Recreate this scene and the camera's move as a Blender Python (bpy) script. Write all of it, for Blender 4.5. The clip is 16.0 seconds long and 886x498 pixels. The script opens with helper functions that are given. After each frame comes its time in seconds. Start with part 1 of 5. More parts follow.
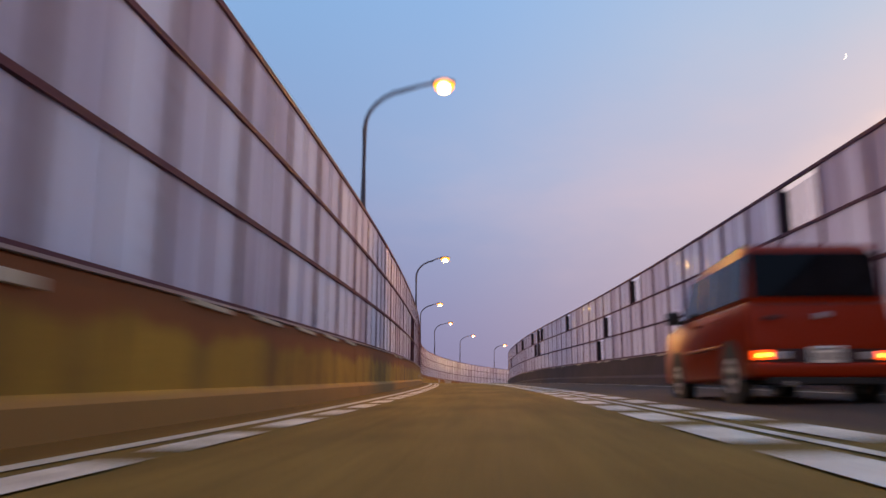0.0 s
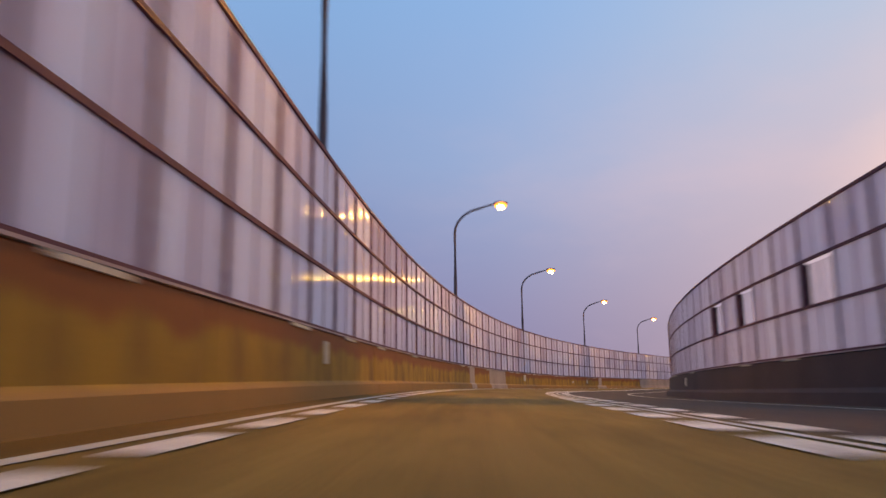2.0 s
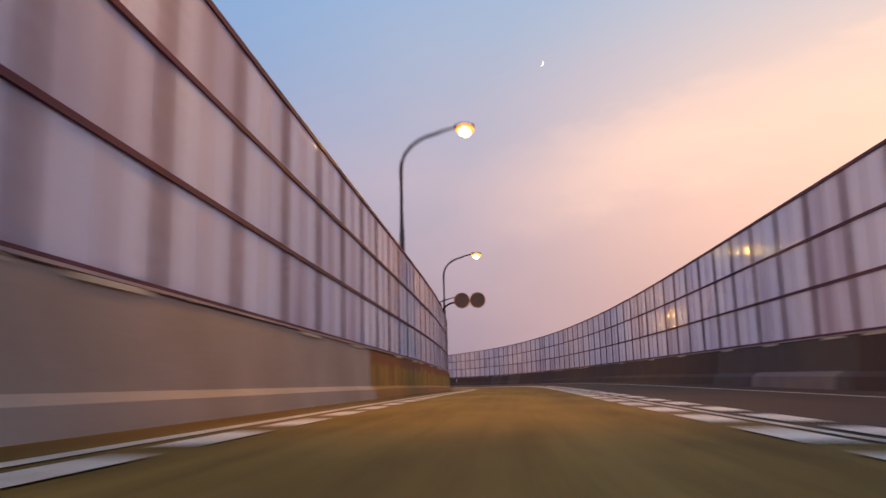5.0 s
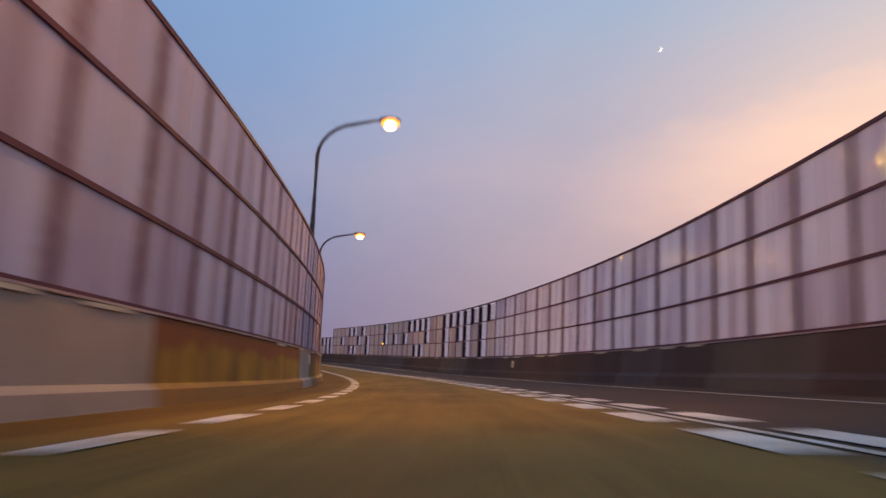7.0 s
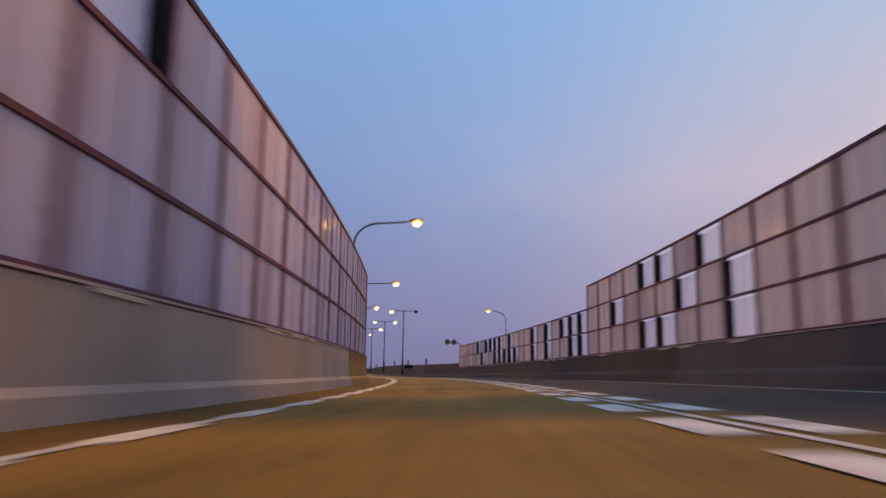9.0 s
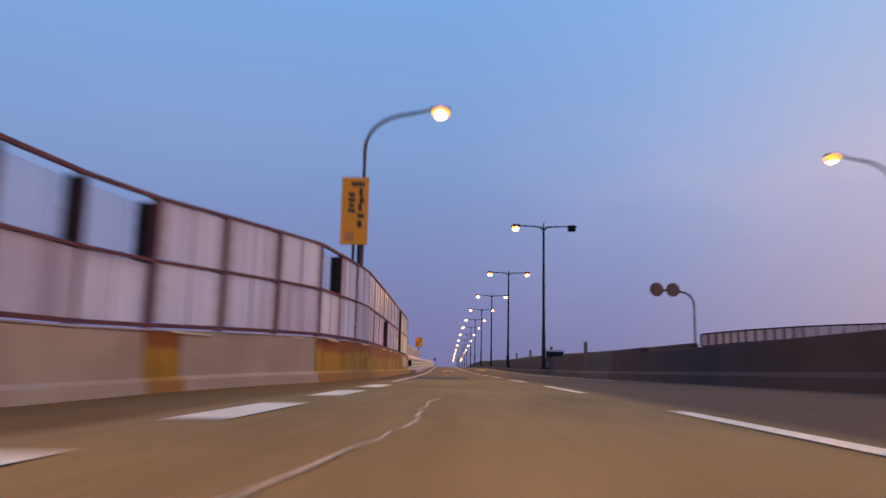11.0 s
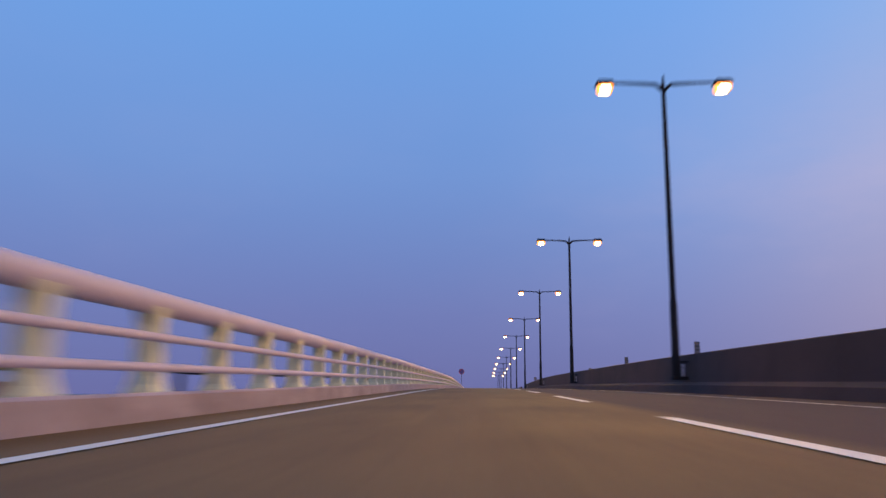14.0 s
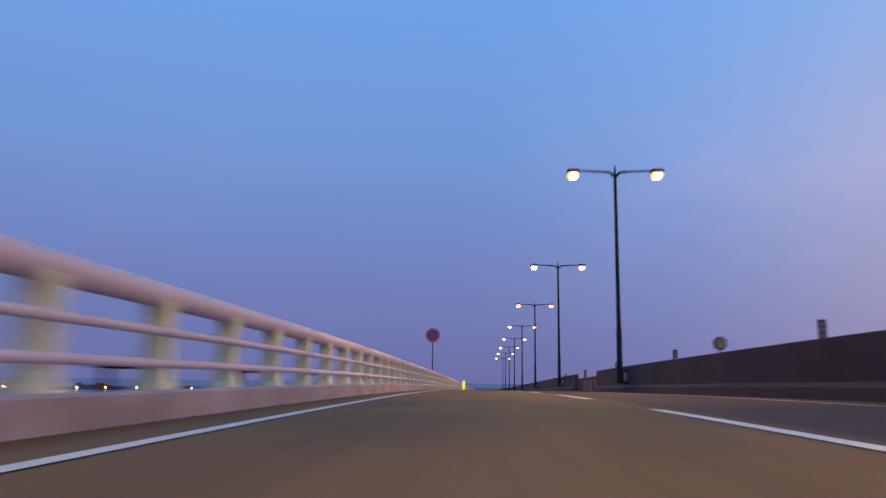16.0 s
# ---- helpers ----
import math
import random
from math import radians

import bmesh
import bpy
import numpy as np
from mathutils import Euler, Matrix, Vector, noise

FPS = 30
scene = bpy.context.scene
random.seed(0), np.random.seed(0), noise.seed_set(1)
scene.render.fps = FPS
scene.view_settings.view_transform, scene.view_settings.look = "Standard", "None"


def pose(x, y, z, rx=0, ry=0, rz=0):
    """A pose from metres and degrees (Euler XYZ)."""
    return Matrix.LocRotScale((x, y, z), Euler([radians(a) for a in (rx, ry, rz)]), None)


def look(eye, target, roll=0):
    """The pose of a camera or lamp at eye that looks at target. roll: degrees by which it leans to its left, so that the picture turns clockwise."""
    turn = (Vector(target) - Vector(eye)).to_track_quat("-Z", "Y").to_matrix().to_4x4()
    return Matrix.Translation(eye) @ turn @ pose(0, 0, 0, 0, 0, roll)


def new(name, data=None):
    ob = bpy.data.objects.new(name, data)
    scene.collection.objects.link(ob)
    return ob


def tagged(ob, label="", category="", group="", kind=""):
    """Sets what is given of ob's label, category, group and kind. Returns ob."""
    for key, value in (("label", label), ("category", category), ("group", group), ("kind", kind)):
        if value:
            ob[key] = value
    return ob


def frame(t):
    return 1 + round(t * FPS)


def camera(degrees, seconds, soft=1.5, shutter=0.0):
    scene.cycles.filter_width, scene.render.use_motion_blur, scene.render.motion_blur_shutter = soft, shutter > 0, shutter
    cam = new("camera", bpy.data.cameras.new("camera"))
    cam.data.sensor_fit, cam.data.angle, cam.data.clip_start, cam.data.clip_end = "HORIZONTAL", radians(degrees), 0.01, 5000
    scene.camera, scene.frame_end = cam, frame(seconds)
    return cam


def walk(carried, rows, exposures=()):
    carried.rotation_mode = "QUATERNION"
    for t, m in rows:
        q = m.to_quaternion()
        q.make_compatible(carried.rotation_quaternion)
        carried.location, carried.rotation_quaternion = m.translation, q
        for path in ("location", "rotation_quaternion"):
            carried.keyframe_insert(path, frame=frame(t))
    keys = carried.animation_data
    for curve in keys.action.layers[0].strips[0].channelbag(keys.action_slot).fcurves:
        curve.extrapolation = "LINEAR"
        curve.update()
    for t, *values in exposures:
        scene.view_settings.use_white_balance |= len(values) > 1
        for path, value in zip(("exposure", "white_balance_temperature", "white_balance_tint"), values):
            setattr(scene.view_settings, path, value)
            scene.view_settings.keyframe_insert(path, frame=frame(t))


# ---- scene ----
cam = camera(59.78, 16.0, soft=1.5, shutter=0.38)

# ---- the line of the road: turn (per 100 m) and rise (per cent) at even steps ----
STEP, FIRST = 19.231, -40.0
TURN = [-0.212, -0.212, -0.246, -0.226, -0.141, -0.139, 0.112, 0.631, 0.581, 0.679, 0.476, 0.132, 0.007, -0.284, -0.523, -0.578, -0.584, -0.405, -0.342, -0.304, -0.250, -0.201, -0.152, -0.091, -0.029, -0.028, 0.029, 0.008, -0.008, -0.008, 0.049, -0.004, -0.052, 0.011, 0.035, 0.004, -0.011, -0.008, -0.002, 0.003, 0.003, 0.003]
RISE = [2.175, 2.209, 2.278, 2.373, 2.197, 1.919, 0.756, 0.035, -0.476, -0.695, -0.154, -0.107, -0.347, -0.715, -0.975, -1.022, -0.205, 0.416, 1.382, 1.297, 1.158, 1.038, 0.938, 1.014, 1.177, 1.531, 1.819, 1.819, 1.810, 1.592, 0.942, 0.973, 0.408, -0.734, -1.101, -1.358, -1.601, -1.710, -1.713, -1.654, -1.604, -1.579]
LEAN = 8.584
FINE = 1.0
S_AX = np.arange(-40.0, 1400.0, FINE)
_k = np.interp(S_AX, FIRST + STEP * np.arange(len(TURN)), TURN) / 100
_g = np.interp(S_AX, FIRST + STEP * np.arange(len(RISE)), RISE) / 100
HEAD = np.cumsum(_k) * FINE
HEAD -= np.interp(0, S_AX, HEAD)
RX, RY, RZ = np.cumsum(np.sin(HEAD)) * FINE, np.cumsum(np.cos(HEAD)) * FINE, np.cumsum(_g) * FINE
RX, RY, RZ = [a - np.interp(0, S_AX, a) for a in (RX, RY, RZ)]
BANK = np.convolve(np.pad(_k, 15, mode="edge"), np.ones(31) / 31, "valid") * LEAN


def road(s, lat=0.0, h=0.0):
    """A point of the road: metres along it, to the right of the driving line, and above its surface."""
    th, b = np.interp(s, S_AX, HEAD), np.interp(s, S_AX, BANK)
    # the widened verge falls away to the left
    dip = float(np.interp(s, [345, 362, 389, 402], [0, 0.2, 0.2, 0])) * min(1.0, max(0.0, (-2.6 - lat) / 3.2))
    return Vector((np.interp(s, S_AX, RX) + lat * math.cos(th),
                   np.interp(s, S_AX, RY) - lat * math.sin(th),
                   np.interp(s, S_AX, RZ) + h - lat * b - dip))


def heading(s):
    return math.degrees(np.interp(s, S_AX, HEAD))


def road_pose(s, lat=0.0, h=0.0, turn=0.0):
    """Pose whose y runs along the road and x to the right of it; upright."""
    p = road(s, lat, h)
    return pose(p.x, p.y, p.z, 0, 0, -heading(s) + turn)


# ---- the drive: seconds, metres along, metres to the right, left turn, tilt, roll (degrees) ----
EYE = 0.315
DRIVE = [
    (0.0, 0.00, -0.085, 4.471, 10.827, 0.201),
    (0.5, 18.11, -0.211, 3.760, 11.011, 0.236),
    (1.0, 35.88, -0.293, 3.221, 10.769, -0.349),
    (1.5, 53.33, -0.274, 2.799, 10.536, -0.044),
    (2.0, 70.49, -0.234, 1.684, 10.128, -0.609),
    (2.5, 87.01, 0.006, 0.876, 9.989, -1.893),
    (3.0, 102.94, 0.342, 2.069, 9.849, -2.603),
    (3.5, 119.09, 0.265, 2.751, 9.563, -2.827),
    (4.0, 135.74, 0.239, 3.724, 9.604, -2.353),
    (4.5, 152.55, 0.052, 3.988, 9.207, -2.897),
    (5.0, 169.56, 0.037, 3.832, 9.715, -1.426),
    (5.5, 186.86, 0.057, 3.678, 9.810, -0.513),
    (6.0, 204.35, 0.107, 3.523, 9.712, 0.231),
    (6.5, 221.90, 0.186, 3.369, 9.445, 1.124),
    (7.0, 239.39, 0.314, 3.214, 8.865, 2.542),
    (7.5, 256.58, 0.215, 2.759, 8.808, 1.973),
    (8.0, 273.23, 0.090, 2.982, 10.067, 1.573),
    (8.5, 289.67, -0.278, 2.964, 10.171, 1.079),
    (9.0, 306.38, -0.141, 2.896, 9.943, 0.779),
    (9.5, 323.55, -0.066, 2.827, 9.888, 0.632),
    (10.0, 341.26, -0.029, 2.761, 9.866, 0.619),
    (10.5, 359.57, -0.010, 2.693, 9.772, 0.788),
    (11.0, 378.53, 0.002, 2.625, 9.426, 1.260),
    (11.5, 398.01, 0.059, 2.588, 9.886, 1.029),
    (12.0, 417.59, 0.075, 3.014, 10.225, 0.566),
    (12.5, 437.11, -0.013, 2.811, 10.344, 0.482),
    (13.0, 456.62, 0.039, 2.571, 10.678, 0.496),
    (13.5, 476.13, -0.004, 3.049, 10.834, 0.436),
    (14.0, 495.63, -0.005, 2.813, 10.677, 0.521),
    (14.5, 515.12, -0.041, 2.586, 10.515, 0.523),
    (15.0, 534.60, -0.083, 2.982, 10.600, 0.416),
    (15.5, 554.06, -0.139, 3.343, 10.213, 0.538),
    (16.0, 573.55, -0.230, 2.886, 9.611, 0.719),
]


def eye_pose(s, lat, left, tilt, roll):
    p, h = road(s, lat, EYE), heading(s) - left
    return pose(p.x, p.y, p.z, 0, 0, -h) @ pose(0, 0, 0, 90 + tilt) @ pose(0, 0, 0, 0, 0, roll)


walk(cam, [(r[0], eye_pose(*r[1:])) for r in DRIVE], [(0.0, 0.46, 9150, 11), (2.5, 0.41, 8850, 11), (4.5, 0.30, 8700, 11), (7.0, 0.18, 8750, 11), (8.5, 0.33, 8500, 11), (11.0, 0.33, 7650, 10), (12.5, 0.24, 6900, 10), (14.5, 0.18, 6450, 10), (16.0, 0.18, 6450, 10)])

# ---- sky ----
world = bpy.data.worlds.new("dusk_sky")
scene.world = world
world.use_nodes = True


def wire(tree, a, b):
    tree.links.new(a, b)


def ramp(tree, fac, stops, space="LINEAR"):
    n = tree.nodes.new("ShaderNodeValToRGB")
    n.color_ramp.interpolation = space
    while len(n.color_ramp.elements) < len(stops):
        n.color_ramp.elements.new(0.5)
    for e, (pos, col) in zip(n.color_ramp.elements, stops):
        e.position, e.color = pos, (*col, 1) if len(col) == 3 else col
    if fac is not None:
        wire(tree, fac, n.inputs[0])
    return n.outputs[0]


def calc(tree, op, a, b=None, clamp=False):
    n = tree.nodes.new("ShaderNodeMath")
    n.operation, n.use_clamp = op, clamp
    for i, v in enumerate((a, b)):
        if v is None:
            continue
        if isinstance(v, (int, float)):
            n.inputs[i].default_value = v
        else:
            wire(tree, v, n.inputs[i])
    return n.outputs[0]


def blend(tree, fac, a, b, how="MIX"):
    n = tree.nodes.new("ShaderNodeMix")
    n.data_type, n.blend_type = "RGBA", how
    for sock, v in ((n.inputs[0], fac), (n.inputs[6], a), (n.inputs[7], b)):
        if isinstance(v, (int, float)):
            sock.default_value = v
        elif isinstance(v, tuple):
            sock.default_value = (*v, 1)
        else:
            wire(tree, v, sock)
    return n.outputs[2]


def noise_tex(tree, vec, scale, detail=4, rough=0.55, dims="3D"):
    n = tree.nodes.new("ShaderNodeTexNoise")
    n.noise_dimensions = dims
    n.inputs["Scale"].default_value, n.inputs["Detail"].default_value = scale, detail
    n.inputs["Roughness"].default_value = rough
    if vec is not None:
        wire(tree, vec, n.inputs["Vector"])
    return n.outputs[0]


def stretch(tree, vec, x, y, z):
    n = tree.nodes.new("ShaderNodeMapping")
    n.inputs["Scale"].default_value = (x, y, z)
    wire(tree, vec, n.inputs["Vector"])
    return n.outputs[0]


GLOW_AZ = 68.0      # where the sun has set, degrees to the right of the first stretch of road


def make_sky():
    t = world.node_tree
    t.nodes.clear()
    co = t.nodes.new("ShaderNodeTexCoord").outputs["Generated"]
    sep = t.nodes.new("ShaderNodeSeparateXYZ")
    wire(t, co, sep.inputs[0])
    el = sep.outputs[2]
    side = calc(t, "ADD", calc(t, "MULTIPLY", sep.outputs[0], math.sin(radians(GLOW_AZ))),
                calc(t, "MULTIPLY", sep.outputs[1], math.cos(radians(GLOW_AZ))))
    # away from the sunset: violet haze below, clear blue above
    cool = ramp(t, el, [(0.0, (0.132, 0.140, 0.335)), (0.10, (0.145, 0.180, 0.415)), (0.28, (0.150, 0.268, 0.58)), (0.55, (0.135, 0.335, 0.74)), (1.0, (0.10, 0.28, 0.70))])
    # towards it: mauve, then peach
    mauve = ramp(t, el, [(0.0, (0.27, 0.23, 0.36)), (0.10, (0.36, 0.31, 0.45)), (0.25, (0.42, 0.40, 0.58)), (0.42, (0.31, 0.43, 0.70)), (0.6, (0.22, 0.42, 0.80)), (1.0, (0.12, 0.31, 0.73))])
    peach = ramp(t, el, [(0.0, (0.62, 0.40, 0.40)), (0.10, (0.66, 0.44, 0.46)), (0.19, (0.86, 0.58, 0.55)), (0.30, (0.90, 0.66, 0.62)), (0.42, (0.62, 0.58, 0.68)), (0.6, (0.34, 0.48, 0.80)), (1.0, (0.13, 0.32, 0.74))])
    haze = ramp(t, el, [(0.0, (0.165, 0.165, 0.355)), (0.10, (0.190, 0.220, 0.455)), (0.28, (0.21, 0.325, 0.64)), (0.55, (0.155, 0.36, 0.78)), (1.0, (0.11, 0.29, 0.71))])
    cool = blend(t, ramp(t, side, [(0.0, (0, 0, 0)), (0.4, (1, 1, 1))], "EASE"), cool, haze)
    col = blend(t, ramp(t, side, [(0.25, (0, 0, 0)), (0.72, (1, 1, 1))], "EASE"), cool, mauve)
    col = blend(t, ramp(t, side, [(0.62, (0, 0, 0)), (0.95, (1, 1, 1))], "EASE"), col, peach)
    # the afterglow itself, low over the place where the sun went down
    glow = calc(t, "MULTIPLY", ramp(t, side, [(0.90, (0, 0, 0)), (0.985, (1, 1, 1))], "EASE"), ramp(t, el, [(0.0, (1, 1, 1)), (0.30, (0.8, 0.8, 0.8)), (0.5, (0, 0, 0))], "EASE"))
    col = blend(t, glow, col, (3.0, 1.75, 1.3))
    # a bank of pink cloud over the sunset, its upper edge rising towards it
    puff = noise_tex(t, stretch(t, co, 1.6, 1.6, 7.0), 1.7, 5, 0.5)
    wisp = noise_tex(t, stretch(t, co, 2.2, 2.2, 5.0), 4.5, 5, 0.6)
    brim = calc(t, "ADD", calc(t, "MULTIPLY", side, 0.43), 0.012)
    under = calc(t, "ADD", calc(t, "SUBTRACT", brim, el), calc(t, "MULTIPLY", calc(t, "SUBTRACT", wisp, 0.5), 0.11))
    bank = calc(t, "MULTIPLY", ramp(t, under, [(0.0, (0, 0, 0)), (0.035, (0.8, 0.8, 0.8)), (0.07, (1, 1, 1)), (0.17, (0, 0, 0))], "EASE"),
                ramp(t, side, [(0.60, (0, 0, 0)), (0.90, (1, 1, 1))], "EASE"))
    cover = calc(t, "MULTIPLY", bank, ramp(t, puff, [(0.36, (0.35, 0.35, 0.35)), (0.62, (1, 1, 1))], "EASE"))
    col = blend(t, calc(t, "MULTIPLY", cover, 0.62), col, (0.96, 0.70, 0.66))
    drift = noise_tex(t, stretch(t, co, 1.0, 1.0, 2.6), 2.6, 5, 0.6)
    veil = calc(t, "MULTIPLY", ramp(t, drift, [(0.42, (0, 0, 0)), (0.70, (0.24, 0.24, 0.24))], "EASE"), ramp(t, el, [(0.05, (0.5, 0.5, 0.5)), (0.2, (1, 1, 1)), (0.55, (0, 0, 0))], "EASE"))
    col = blend(t, calc(t, "MULTIPLY", veil, ramp(t, side, [(0.1, (0.12, 0.12, 0.12)), (0.65, (1, 1, 1))])), col, (0.56, 0.44, 0.58))
    bg = t.nodes.new("ShaderNodeBackground")
    wire(t, col, bg.inputs[0])
    bg.inputs[1].default_value = 1.0
    out = t.nodes.new("ShaderNodeOutputWorld")
    wire(t, bg.outputs[0], out.inputs[0])


make_sky()

# ---- materials ----


def mat(name, rough=0.6, metal=0.0):
    m = bpy.data.materials.new(name)
    m.use_nodes = True
    b = m.node_tree.nodes["Principled BSDF"]
    b.inputs["Roughness"].default_value, b.inputs["Metallic"].default_value = rough, metal
    return m, m.node_tree, b


def coords(t, kind="Object"):
    return t.nodes.new("ShaderNodeTexCoord").outputs[kind]


def world_pos(t):
    return t.nodes.new("ShaderNodeNewGeometry").outputs["Position"]


def bump(t, b, height, strength=0.3, dist=0.02):
    n = t.nodes.new("ShaderNodeBump")
    n.inputs["Strength"].default_value, n.inputs["Distance"].default_value = strength, dist
    wire(t, height, n.inputs["Height"])
    wire(t, n.outputs[0], b.inputs["Normal"])


def two_scale(name, dark, light, rough, fine, coarse, metal=0.0, relief=0.2, dist=0.01, contrast=(0.35, 0.7)):
    """A surface whose colour varies with a fine grain and broad stains."""
    m, t, b = mat(name, rough, metal)
    p = world_pos(t)
    a, c = noise_tex(t, p, fine, 6, 0.6), noise_tex(t, p, coarse, 4, 0.6)
    f = calc(t, "ADD", calc(t, "MULTIPLY", a, 0.4), calc(t, "MULTIPLY", c, 0.6))
    wire(t, ramp(t, f, [(contrast[0], dark), (contrast[1], light)]), b.inputs["Base Color"])
    if relief:
        bump(t, b, a, relief, dist)
    return m




def road_asphalt():
    """Worn asphalt: stones, wheel tracks, streaks along the lane, and brown grit in the gutter; headlight warmth is in
    its brown.
    """
    m, t, b = mat("worn_asphalt", 0.85)
    b.inputs["Specular IOR Level"].default_value = 0.12
    uv = t.nodes.new("ShaderNodeUVMap").outputs[0]
    sep = t.nodes.new("ShaderNodeSeparateXYZ")
    wire(t, uv, sep.inputs[0])
    p = world_pos(t)
    stones, broad = noise_tex(t, p, 90, 4, 0.65), noise_tex(t, p, 0.25, 5, 0.6)
    streak = noise_tex(t, stretch(t, uv, 7.0, 0.10, 1.0), 1.0, 5, 0.65)
    blotch = noise_tex(t, stretch(t, uv, 1.3, 0.25, 1.0), 1.0, 4, 0.6)
    f = calc(t, "ADD", calc(t, "ADD", calc(t, "MULTIPLY", stones, 0.36), calc(t, "MULTIPLY", broad, 0.24)),
             calc(t, "ADD", calc(t, "MULTIPLY", streak, 0.11), calc(t, "MULTIPLY", blotch, 0.29)))
    # brown tones carry the warm headlight glow on the road
    col = ramp(t, f, [(0.40, (0.106, 0.060, 0.014)), (0.50, (0.202, 0.117, 0.027)), (0.60, (0.300, 0.180, 0.046))])
    # polished wheel tracks of both lanes
    track = ramp(t, calc(t, "PINGPONG", calc(t, "ADD", sep.outputs[0], 0.1), 0.9), [(0.0, (1, 1, 1)), (0.45, (0, 0, 0))], "EASE")
    col = blend(t, calc(t, "MULTIPLY", track, 0.35), col, (0.225, 0.125, 0.037))
    # on the bridge the surface is greyer
    col = blend(t, ramp(t, calc(t, "MULTIPLY", sep.outputs[1], 0.001), [(0.35, (0, 0, 0)), (0.43, (0.5, 0.5, 0.5))]), col, (0.190, 0.116, 0.080))
    # an older, paler surface before the bridge
    old = ramp(t, calc(t, "MULTIPLY", sep.outputs[1], 0.001), [(0.345, (0, 0, 0)), (0.372, (1, 1, 1)), (0.4045, (1, 1, 1)), (0.406, (0.45, 0.45, 0.45)), (0.4250, (0.45, 0.45, 0.45)), (0.4253, (0, 0, 0))])
    col = blend(t, calc(t, "MULTIPLY", old, 0.62), col, ramp(t, f, [(0.38, (0.18, 0.115, 0.055)), (0.62, (0.36, 0.245, 0.13))]))
    # the outer lane is darker and less brown
    col = blend(t, ramp(t, calc(t, "ADD", calc(t, "MULTIPLY", sep.outputs[0], 0.25), calc(t, "MULTIPLY", blotch, 0.06)), [(0.42, (0, 0, 0)), (0.56, (1, 1, 1))], "EASE"), col, blend(t, 0.8, col, (0.058, 0.040, 0.046)))
    # grit in the gutter beside the left barrier
    wob = calc(t, "ADD", sep.outputs[0], calc(t, "MULTIPLY", blotch, 0.35))
    grit = ramp(t, calc(t, "MULTIPLY", calc(t, "ADD", wob, 2.75), 1.0), [(0.55, (1, 1, 1)), (1.0, (0, 0, 0))], "EASE")
    col = blend(t, calc(t, "MULTIPLY", grit, 0.7), col, (0.125, 0.060, 0.018))
    wire(t, col, b.inputs["Base Color"])
    bump(t, b, stones, 0.5, 0.006)
    return m


ASPHALT = road_asphalt()
CONCRETE = two_scale("barrier_concrete", (0.27, 0.205, 0.175), (0.43, 0.345, 0.305), 0.85, 25, 0.6, relief=0.25)
# yellowish tint includes the warmth of sodium lamps and headlights
PAINT_WHITE = two_scale("road_paint_white", (0.42, 0.35, 0.27), (0.80, 0.71, 0.58), 0.6, 40, 2.5, relief=0.2)
PAINT_BLOCK = two_scale("slow_block_paint", (0.36, 0.27, 0.19), (0.84, 0.74, 0.63), 0.62, 45, 2.2, relief=0.2, contrast=(0.38, 0.55))
# bridge lines: headlight brightness and warmth mixed into the white
PAINT_HEADLIT = two_scale("headlit_road_paint", (0.68, 0.58, 0.47), (0.95, 0.84, 0.70), 0.6, 40, 2.5, relief=0.2)
PAINT_ORANGE = two_scale("road_paint_orange", (0.86, 0.31, 0.015), (0.97, 0.39, 0.03), 0.6, 40, 2.5)
STEEL_BROWN = two_scale("brown_painted_steel", (0.085, 0.030, 0.045), (0.150, 0.058, 0.080), 0.75, 30, 1.5)
STEEL_BROWN.node_tree.nodes["Principled BSDF"].inputs["Specular IOR Level"].default_value = 0.15
STEEL_POLE = two_scale("dark_pole_steel", (0.012, 0.011, 0.014), (0.026, 0.023, 0.028), 0.8, 30, 1.0, metal=0.0)
STEEL_LAMP = two_scale("weathered_pole_steel", (0.075, 0.052, 0.060), (0.125, 0.090, 0.100), 0.7, 30, 1.0)
RAIL_PAINT = two_scale("pale_rail_paint", (0.56, 0.46, 0.50), (0.68, 0.57, 0.61), 0.6, 20, 0.8)
RAIL_PAINT.node_tree.nodes["Principled BSDF"].inputs["Specular IOR Level"].default_value = 0.25
POST_PAINT = two_scale("cream_post_paint", (0.60, 0.58, 0.36), (0.72, 0.70, 0.46), 0.45, 20, 0.8)
SEA = two_scale("sea_water", (0.02, 0.03, 0.05), (0.04, 0.05, 0.07), 0.25, 0.3, 0.02, relief=0.3, dist=0.3)


